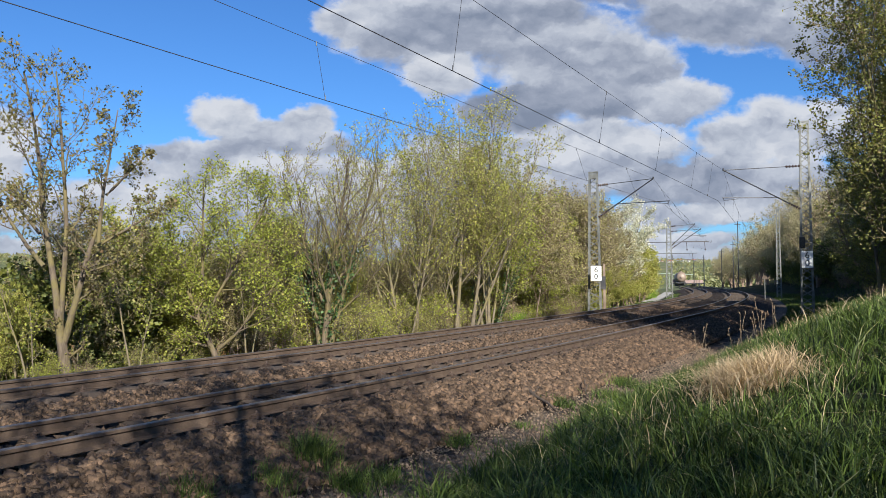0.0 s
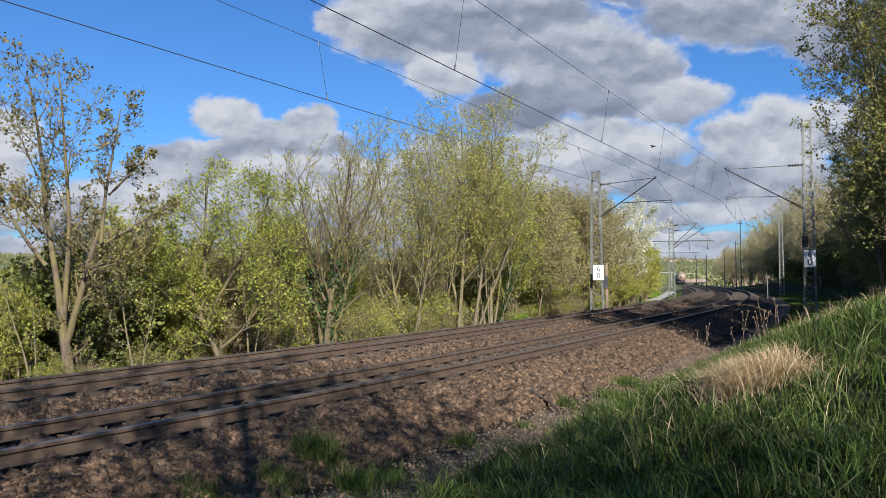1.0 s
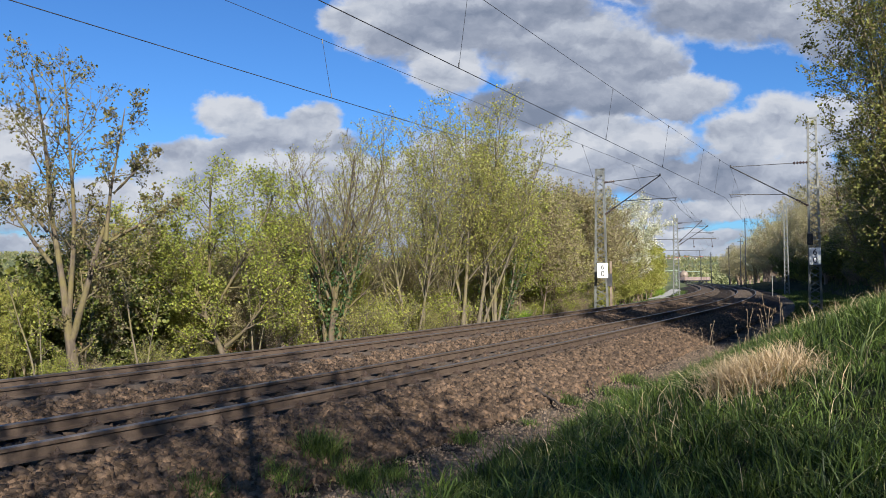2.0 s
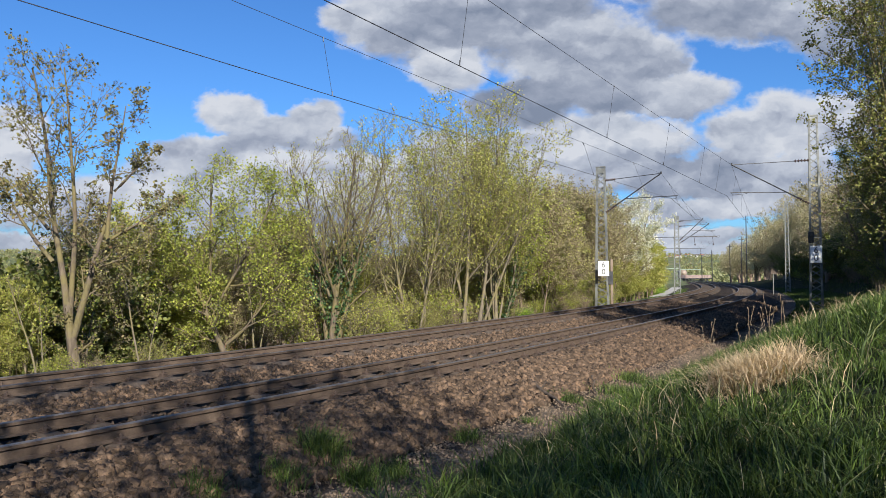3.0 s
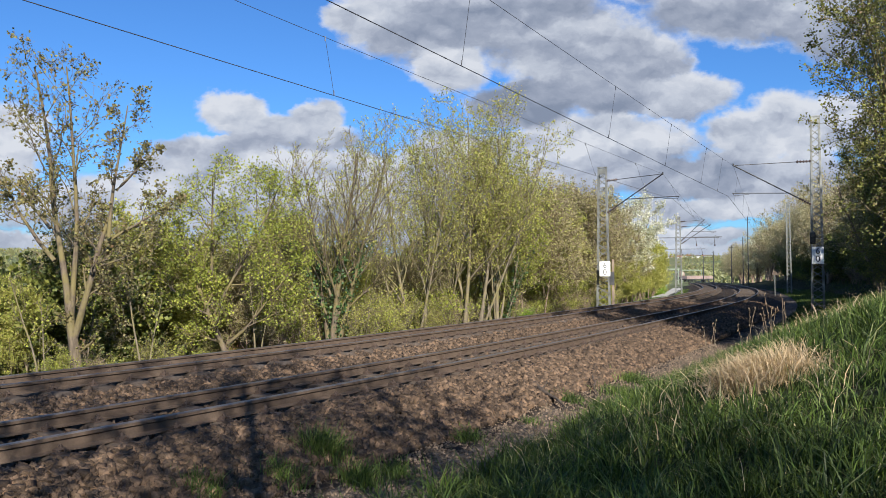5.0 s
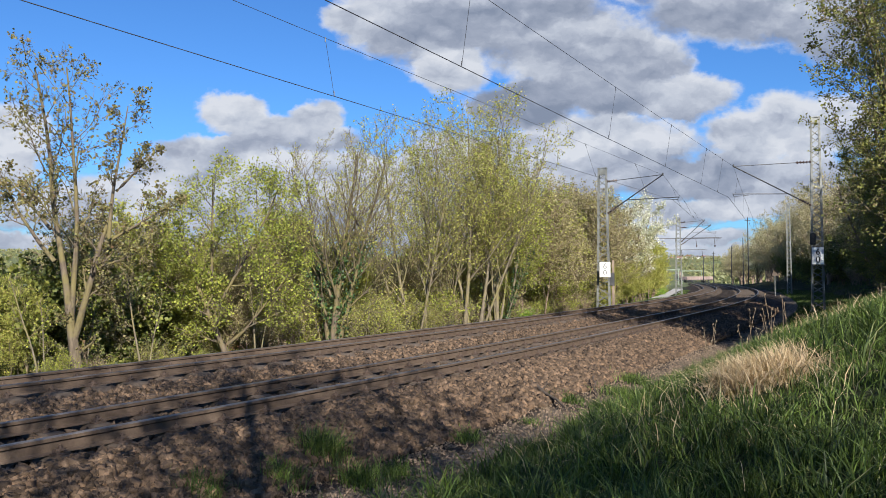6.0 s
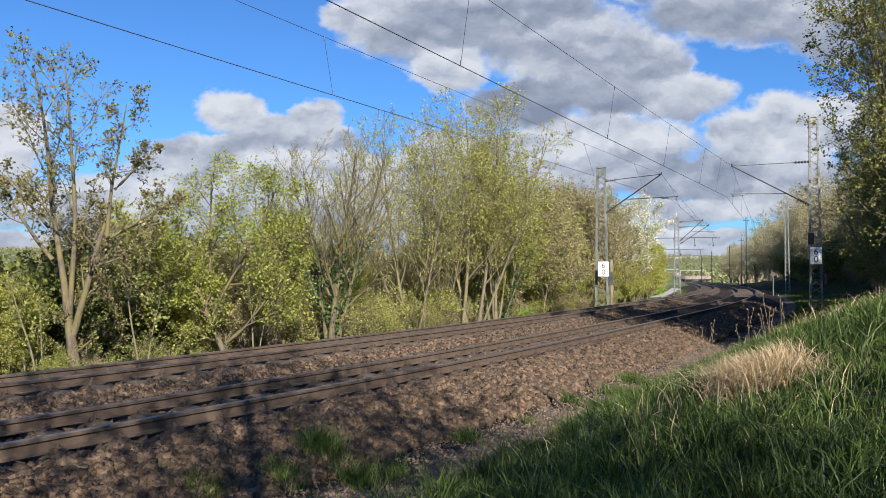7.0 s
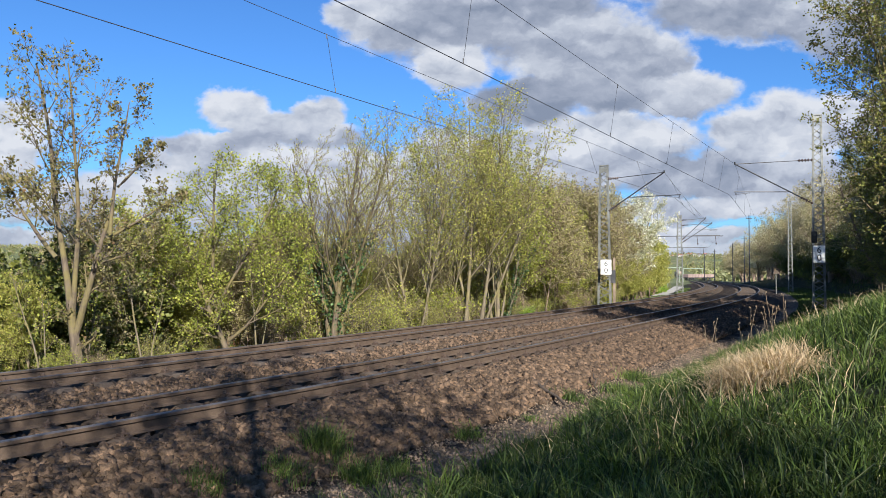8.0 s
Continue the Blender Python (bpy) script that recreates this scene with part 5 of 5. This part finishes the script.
round_pole(45.3, 110.0, 10.6, 0.09, "tall dark pole with a short crossarm")
round_pole(49.0, 121.0, 8.2, 0.085, "dark pole with a short crossarm among bushes")
round_pole(54.5, 140.0, 7.6, 0.09, "dark pole with a short crossarm by the bend")
round_pole(73.0, 200.0, 8.6, 0.15, "distant dark pole with crossarm")
round_pole(78.0, 222.0, 8.0, 0.15, "distant dark pole with crossarm")
lattice_mast(28.6, 100.0, gz(28.6, 100.0), (36, 98), 11.6, 0.9, 0.6, "tall lattice mast rising behind the thicket")


def cross_beam(x, y, z, reach, hangers):
    t = thing("cross_beam", Matrix.Translation((x, y, z)), "thin steel cross beam reaching over the tracks from a mast", "beam", "cross beams")
    bm = bmesh.new()
    rod(bm, (0, 0, 0), (reach, -0.07 * reach, 0.05), 0.05, 8)
    part("tube", bm, M_DARKSTEEL, t)
    for q in hangers:
        bm = bmesh.new()
        rod(bm, (q, -0.07 * q, 0.03), (q + 0.1, -0.07 * q, -0.9), 0.03, 6)
        rod(bm, (q + 0.1, -0.07 * q, -0.9), (q + 0.1, -0.07 * q, -1.1), 0.09, 8)
        part("hanger", bm, M_CERAMIC, t)


cross_beam(28.8, 99.9, 6.0, 8.2, (2.5, 5.2, 7.6))
lattice_mast(40.2, 135.0, gz(40.2, 135.0), (47, 133), 8.4, 0.6, 0.42, "distant lattice mast beyond the bend")
cross_beam(40.4, 134.9, 5.5, 7.2, (3.0, 6.6))


def round_board_post(x, y):
    t = thing("trackside_marker", Matrix.Translation((x, y, gz(x, y))), "small post with a rounded grey-brown board", "marker")
    bm = bmesh.new()
    rod(bm, (0, 0, -0.3), (0, 0, 2.0), 0.045, 8)
    part("post", bm, M_GALV, t)
    bm = bmesh.new()
    rod(bm, (0, -0.04, 2.0), (0, 0.0, 2.0), 0.26, 20)
    bmesh.ops.bisect_plane(bm, geom=bm.verts[:] + bm.edges[:] + bm.faces[:], plane_co=(0, 0, 1.9), plane_no=(0, 0, -1), clear_outer=True)
    part("board", bm, M_SLEEPER, t, "half-round weathered board")


round_board_post(31.3, 70.0)


def gantry(x, y, w, h):
    t = thing("signal_gantry", frame_at(x, y, gz(x, y), (x + 5, y - 1)), "pale green distant steel gantry spanning the tracks", "gantry", "gantries")
    for q in (0, w):
        bm = bmesh.new()
        bar(bm, (q, 0, -0.5), (q, 0, h), 0.16, 0.16)
        part("leg", bm, M_PALEGREEN, t)
    bm = bmesh.new()
    bar(bm, (-0.3, 0, h), (w + 0.3, 0, h), 0.2, 0.3)
    part("girder", bm, M_PALEGREEN, t)


M_PALEGREEN = grained("pale_green_paint", (0.2, 0.26, 0.18), (0.28, 0.34, 0.25), 0.8, 12, 0.6)
gantry(61.8, 205.0, 3.2, 5.2)
gantry(92.0, 285.0, 7.0, 4.6)


def concrete_path():
    V, F = [], []
    n = 24
    for k in range(n + 1):
        y = 70 + 64 * k / n
        x = 21.9 + (y - 74) * 0.345
        w = 0.95
        z0 = gz(x, y) + 0.05
        for dx, dz in ((-w, 0.0), (w, 0.0), (w, -0.4), (-w, -0.4)):
            V.append((x + dx, y, z0 + dz))
    for k in range(n):
        a, b = 4 * k, 4 * k + 4
        F += [(a, a + 1, b + 1, b), (a + 1, a + 2, b + 2, b + 1), (a + 3, a, b, b + 3)]
    F += [(3, 2, 1, 0), (4 * n, 4 * n + 1, 4 * n + 2, 4 * n + 3)]
    ob = mesh_ob("path", V, F, M_CONCRETE)
    tagged(ob, "narrow pale concrete service path beside the line", "path", kind="structure")


concrete_path()


def equipment_box():
    t = thing("equipment_box", pose(9.75, 42.75, 0.75, 0, 0, -12), "dark grey equipment box fixed to the mast", "box")
    bm = bmesh.new()
    bar(bm, (0, 0, 0), (0, 0, 0.75), 0.3, 0.28)
    bmesh.ops.bevel(bm, geom=bm.edges[:], offset=0.02, segments=1, affect="EDGES")
    part("housing", bm, M_DARKSTEEL, t)
    bm = bmesh.new()
    bar(bm, (-0.3, 0.1, 0.2), (0, 0.1, 0.2), 0.05)
    bar(bm, (-0.3, 0.1, 0.6), (0, 0.1, 0.6), 0.05)
    part("bracket", bm, M_GALV, t)
    t2 = thing("cable_post", pose(9.95, 43.3, gz(9.95, 43.3), 0, 0, -12), "slim tan concrete post behind the mast", "post")
    bm = bmesh.new()
    bar(bm, (0, 0, -0.3), (0, 0, 2.95), 0.15, 0.15)
    bmesh.ops.bevel(bm, geom=bm.edges[:], offset=0.02, segments=1, affect="EDGES")
    part("shaft", bm, M_TAN, t2)


M_TAN = grained("tan_concrete", (0.2, 0.15, 0.11), (0.28, 0.22, 0.165), 3, 40, 0.9)
equipment_box()


def railway_signal():
    t = thing("railway_signal", pose(19.72, 39.5, 2.95, 0, 0, -26), "black trackside signal head with hooded lamps above a speed sign", "signal")
    bm = bmesh.new()
    bar(bm, (0, 0, 0), (0, 0, 0.62), 0.28, 0.22)
    bmesh.ops.bevel(bm, geom=bm.edges[:], offset=0.025, segments=1, affect="EDGES")
    part("housing", bm, M_BLACK, t)
    for q in (0.17, 0.45):
        bm = bmesh.new()
        rod(bm, (0, -0.1, q), (0, -0.24, q), 0.085, 12)
        part("hood", bm, M_BLACK, t)
    bm = bmesh.new()
    bar(bm, (0.1, 0.05, 0.3), (0.45, 0.45, 0.3), 0.05)
    part("bracket", bm, M_GALV, t)


railway_signal()


def stick(name, a, b, r, seed):
    rng = random.Random(seed)
    t = thing(name, Matrix.Translation(a), "dark dead branch lying on the gravel", "branch", "fallen branches")
    bm = bmesh.new()
    a, b = Vector(a), Vector(b)
    pts = [a.lerp(b, k / 6) - a + Vector((rng.uniform(-1, 1), rng.uniform(-1, 1), rng.uniform(0, 1))) * 0.03 for k in range(7)]
    for k, (p, q) in enumerate(zip(pts, pts[1:])):
        rod(bm, p, q, r * (1 - 0.1 * k), 7, r * (0.9 - 0.1 * k))
    rod(bm, pts[2], pts[2] + Vector((0.12, 0.1, 0.12)), r * 0.4, 5, r * 0.2)
    part("wood", bm, M_DEADWOOD, t)


stick("dead_branch", (1.5, 12.6, gz(1.5, 12.6) + 0.05), (1.95, 11.5, gz(1.95, 11.5) + 0.04), 0.035, 3)
stick("dead_branch", (2.75, 13.6, gz(2.75, 13.6) + 0.2), (2.6, 12.6, gz(2.6, 12.6) + 0.04), 0.014, 4)


def dead_stalk(x, y, h, seed):
    rng = random.Random(seed)
    t = thing("dead_stalk", Matrix.Translation((x, y, gz(x, y))), "dry brown weed stalk with seed heads in the grass", "weed", "dead stalks")
    bm = bmesh.new()
    lean = Vector((rng.uniform(-0.25, 0.25), rng.uniform(-0.2, 0.2), 1)).normalized()
    p = Vector((0, 0, -0.05))
    pts = [p]
    for k in range(5):
        lean = (lean + Vector((rng.uniform(-0.1, 0.1), rng.uniform(-0.1, 0.1), 0))).normalized()
        p = p + lean * h / 5
        pts.append(p)
    for a, b in zip(pts, pts[1:]):
        rod(bm, a, b, 0.0045, 5)
    part("stem", bm, M_DRYSTEM, t)
    for k in range(3):
        q = pts[5 - k] + Vector((rng.uniform(-0.03, 0.03), 0, 0))
        bm = bmesh.new()
        bmesh.ops.create_icosphere(bm, subdivisions=1, radius=0.013)
        for v in bm.verts:
            v.co = Vector((v.co.x * rng.uniform(0.6, 1.2), v.co.y * rng.uniform(0.6, 1.2), v.co.z * 1.6))
        s = part("seed_head", bm, M_DRYSTEM, t)
        s.location = q


M_DRYSTEM = grained("dry_weed", (0.11, 0.08, 0.05), (0.2, 0.15, 0.095), 20, 90, 0.9)
rs_ = random.Random(5)
for k in range(14):
    dead_stalk(rs_.uniform(4.7, 6.2), rs_.uniform(12.6, 14.2), rs_.uniform(0.55, 0.95), k)
for k in range(4):
    dead_stalk(rs_.uniform(1.2, 2.2), rs_.uniform(9.0, 10.0), rs_.uniform(0.35, 0.55), 40 + k)


# ---- valley, houses and woods far off ----
def house(x, y, z, w, d, h, rz, wall, roof, label):
    t = thing("house", pose(x, y, z, 0, 0, rz), label, "house", "valley houses")
    bm = bmesh.new()
    bar(bm, (0, 0, -4), (0, 0, h), d, w, Vector((1, 0, 0)))
    part("wall", bm, wall, t)
    bm = bmesh.new()
    e = 0.4
    V = [(-w / 2 - e, -d / 2 - e, h - 0.1), (w / 2 + e, -d / 2 - e, h - 0.1), (w / 2 + e, d / 2 + e, h - 0.1), (-w / 2 - e, d / 2 + e, h - 0.1), (-w / 2 - e, 0, h + d * 0.42), (w / 2 + e, 0, h + d * 0.42)]
    vs = [bm.verts.new(v) for v in V]
    for f in ((0, 1, 5, 4), (2, 3, 4, 5), (0, 4, 3), (1, 2, 5), (3, 2, 1, 0)):
        bm.faces.new([vs[i] for i in f])
    part("roof", bm, roof, t)
    for fl in range(max(1, int(h // 2.8))):
        for k in (-0.3, 0.0, 0.3):
            bm = bmesh.new()
            bar(bm, (w * k - 0.6, -d / 2 - 0.02, 1.6 + 2.8 * fl), (w * k + 0.6, -d / 2 - 0.02, 1.6 + 2.8 * fl), 0.08, 1.3)
            part("window", bm, M_DARKGLASS, t)
    return t


M_WALL = grained("white_render", (0.7, 0.69, 0.66), (0.8, 0.79, 0.77), 0.5, 6, 0.9)
M_ROOF = grained("red_tile_roof", (0.3, 0.09, 0.06), (0.42, 0.15, 0.1), 0.8, 8, 0.85)
M_ROOFD = grained("dark_tile_roof", (0.1, 0.09, 0.09), (0.18, 0.15, 0.14), 0.8, 8, 0.85)
M_DARKGLASS = grained("dark_window_glass", (0.03, 0.035, 0.045), (0.05, 0.055, 0.065), 0.5, 4, 0.15)
hr = random.Random(12)
for k in range(52):
    d = hr.uniform(1600, 2150)
    a = math.radians(hr.uniform(16.5, 21.0)) if k < 38 else math.radians(hr.choice((-6.3, -5.6, -21.0, -20.0, -5.0)) + hr.uniform(-0.5, 0.5))
    x, y = d * math.sin(a), d * math.cos(a)
    house(x, y, gz(x, y) - 0.5, hr.uniform(6, 10), 6, hr.uniform(2.9, 4.2), hr.uniform(-40, 40), M_WALL, hr.choice((M_ROOF, M_ROOFD, M_ROOFD, M_ROOFD, M_ROOFD)), "distant white rendered house with tiled roof")
for x, y, rz in ((-5.2, 62.0, 20), (6.2, 74.0, -15), (-17.0, 70.0, 40)):
    house(x, y, gz(x, y) - 0.2, 9, 7, 3.0, rz, M_WALL, M_ROOF, "small house with red tiled roof below the embankment")


def far_woods():
    rs = np.random.RandomState(8)
    n = 11000
    d = rs.uniform(260, 1950, n)
    a = rs.uniform(-0.8, 0.75, n)
    x, y = d * np.sin(a), d * np.cos(a)
    k = wavy(x, y, 0.004) + 0.5 * wavy(x, y, 0.013) > -0.45
    _, o = nearest(x, y)
    k &= (np.abs(o) > 22)
    x, y, d = x[k], y[k], d[k]
    n = len(x)
    z = ground_z(x, y)
    m = 26
    size = rs.uniform(2.2, 5.0, n)
    # each tree: a loose crown of tilted leaf sheets
    c = np.stack([x, y, z + size * 0.9], 1)
    off = rs.normal(0, 0.42, (n, m, 3)) * size[:, None, None]
    pos = (c[:, None, :] + off).reshape(-1, 3)
    V, F = leaf_mesh(pos, rs.normal(0, 1, pos.shape), 1.0, rs)
    sc = np.repeat(np.repeat(size, m) * 0.55, 4)[:, None]
    ctr = np.repeat(pos, 4, 0)
    V = ctr + (V - ctr) * sc
    ob = poly_ob("far_woods", V, 3, F, L_FARWOOD)
    tagged(ob, "distant mixed spring woodland on the valley slopes", "woods", kind="stuff")


L_FARWOOD = leafy("far_wood_foliage", (0.14, 0.15, 0.07), (0.28, 0.29, 0.12), (0.25, 0.19, 0.12), 0.2, 0.25)
far_woods()


# ---- the departing train ----
def wheelset(parent, y):
    bm = bmesh.new()
    for x in (-0.75, 0.75):
        rod(bm, (x - 0.06, y, 0.46), (x + 0.06, y, 0.46), 0.46, 16)
    rod(bm, (-0.75, y, 0.46), (0.75, y, 0.46), 0.08, 8)
    part("wheelset", bm, M_DARKSTEEL, parent)


def wagon_base(name, label, length, category):
    t = thing(name, Matrix.Identity(4), label, category, "departing train")
    bm = bmesh.new()
    bar(bm, (0, -length / 2, 1.0), (0, length / 2, 1.0), 2.5, 0.3)
    part("underframe", bm, M_DARKSTEEL, t)
    for y in (-length / 2 + 1.6, -length / 2 + 3.4, length / 2 - 3.4, length / 2 - 1.6):
        wheelset(t, y)
    for y in (-length / 2, length / 2):
        for x in (-0.88, 0.88):
            bm = bmesh.new()
            sg = -1 if y < 0 else 1
            rod(bm, (x, y, 1.06), (x, y + sg * 0.5, 1.06), 0.09, 8)
            rod(bm, (x, y + sg * 0.5, 1.06), (x, y + sg * 0.58, 1.06), 0.25, 14)
            part("buffer", bm, M_DARKSTEEL, t)
    return t


M_TANK = grained("dusty_tan_tank_paint", (0.2, 0.15, 0.11), (0.3, 0.235, 0.185), 0.7, 14, 0.5, dirt=(0.25, 0.18, 0.13))
M_REDLOAD = grained("reddish_brown_wagon_paint", (0.25, 0.17, 0.15), (0.36, 0.28, 0.26), 0.7, 14, 0.7, dirt=(0.2, 0.15, 0.13))


def tank_wagon():
    t = wagon_base("tank_wagon", "tan cylindrical tank wagon at the end of a departing freight train", 14.0, "wagon")
    bm = bmesh.new()
    n, rings = 28, []
    for y, r in ((-6.8, 0.15), (-6.72, 0.7), (-6.5, 1.15), (-6.15, 1.42), (-5.7, 1.5), (5.7, 1.5), (6.15, 1.42), (6.5, 1.15), (6.72, 0.7), (6.8, 0.15)):
        rings.append([bm.verts.new((math.cos(2 * math.pi * k / n) * r, y, 2.65 + math.sin(2 * math.pi * k / n) * r)) for k in range(n)])
    for a, b in zip(rings, rings[1:]):
        for k in range(n):
            bm.faces.new((a[k], b[k], b[(k + 1) % n], a[(k + 1) % n])).smooth = True
    bm.faces.new(rings[0][::-1])
    bm.faces.new(rings[-1])
    part("tank", bm, M_TANK, t, "tan dished-end tank barrel")
    bm = bmesh.new()
    rod(bm, (0, 0, 4.1), (0, 0, 4.4), 0.35, 14)
    part("dome", bm, M_TANK, t)
    for y in (-4.5, 4.5):
        bm = bmesh.new()
        bar(bm, (-1.1, y, 1.35), (1.1, y, 1.35), 0.4, 0.5)
        part("saddle", bm, M_DARKSTEEL, t)
    return t


def open_wagon():
    t = wagon_base("open_wagon", "reddish-brown open freight wagon", 14.0, "wagon")
    for x in (-1.35, 1.35):
        bm = bmesh.new()
        bar(bm, (x, -6.9, 1.7), (x, 6.9, 1.7), 0.08, 1.1)
        part("side_wall", bm, M_REDLOAD, t)
        for k in range(9):
            bm = bmesh.new()
            y = -6.4 + 1.6 * k
            sx = 0.08 if x > 0 else -0.08
            bar(bm, (x + sx, y, 1.2), (x + sx, y, 2.25), 0.12, 0.1)
            part("stanchion", bm, M_REDLOAD, t)
    for y in (-6.9, 6.9):
        bm = bmesh.new()
        bar(bm, (-1.35, y, 1.7), (1.35, y, 1.7), 0.08, 1.1)
        part("end_wall", bm, M_REDLOAD, t)
    return t


def at_station(s, o):
    p, h = on_line(s, o, -0.04)
    return pose(p.x, p.y, p.z, 0, 0, math.degrees(h) - 90)


tank = tank_wagon()
second = tank_wagon()
third = open_wagon()
for q, (x, y) in enumerate(((91.8, 268.0),)):
    w = open_wagon()
    w.matrix_basis = pose(x, y, gz(x, y) + 0.02, 0, 0, -58)
    tagged(w, "reddish-brown open wagon parked on a siding", "wagon", "parked wagons")


def bird_thing():
    t = thing("bird", Matrix.Identity(4), "small dark bird in flight", "bird")
    bm = bmesh.new()
    bmesh.ops.create_icosphere(bm, subdivisions=2, radius=0.022)
    for v in bm.verts:
        v.co = Vector((v.co.x * 2.4, v.co.y * 0.8, v.co.z * 0.75))
    rod(bm, (-0.045, 0, 0), (-0.09, 0, 0.003), 0.01, 6, 0.004)
    part("body", bm, M_DARKSTEEL, t)
    wings = []
    for sgn in (-1, 1):
        V = [(0.022, 0, 0), (-0.018, 0, 0), (-0.028, sgn * 0.055, 0.006), (-0.02, sgn * 0.11, 0.0), (0.015, sgn * 0.06, 0.01)]
        V += [(x, y, z - 0.004) for x, y, z in V]
        F = [(0, 1, 2, 4), (4, 2, 3), (5, 9, 7, 6), (9, 8, 7), (0, 5, 6, 1), (1, 6, 7, 2), (2, 7, 8, 3), (3, 8, 9, 4), (4, 9, 5, 0)]
        wings.append(mesh_ob("wing", V, F, M_DARKSTEEL, t))
    return t, wings


bird, bird_wings = bird_thing()


def motions():
    # the train runs off along the far track
    for w, lead in ((tank, 0.0), (second, 15.2), (third, 30.4)):
        walk(w, [(t, at_station(236 + 24.0 * t + lead, 4.5)) for t in range(9)])
    # the bird darts across and away
    walk(bird, [(0.0, pose(-16.2, 16, 9.9, 0, 14, 0)), (0.5, pose(-4.49, 16, 6.44, 0, 14, 0)), (0.6, pose(-2.07, 16, 5.77, 0, 14, 0)), (0.7, pose(-0.1, 16, 5.21, 0, 12, 0)),
                (0.8, pose(1.58, 16, 5.0, 0, 8, 0)), (0.9, pose(3.13, 16, 4.73, 0, 10, 0)), (1.0, pose(4.74, 16, 4.32, 0, 12, 0)), (1.1, pose(6.5, 16, 3.93, 0, 10, 0)),
                (1.5, pose(13.4, 16, 4.4, 0, 0, 0)), (3.0, pose(38, 17, 12, 0, -8, 0)), (8.0, pose(118, 20, 24, 0, -6, 0))])
    for wing, sgn in zip(bird_wings, (-1, 1)):
        walk(wing, [(k / 10, pose(0, 0, 0, sgn * (24 if k % 2 else -14), 0, 0)) for k in range(81)])


motions()
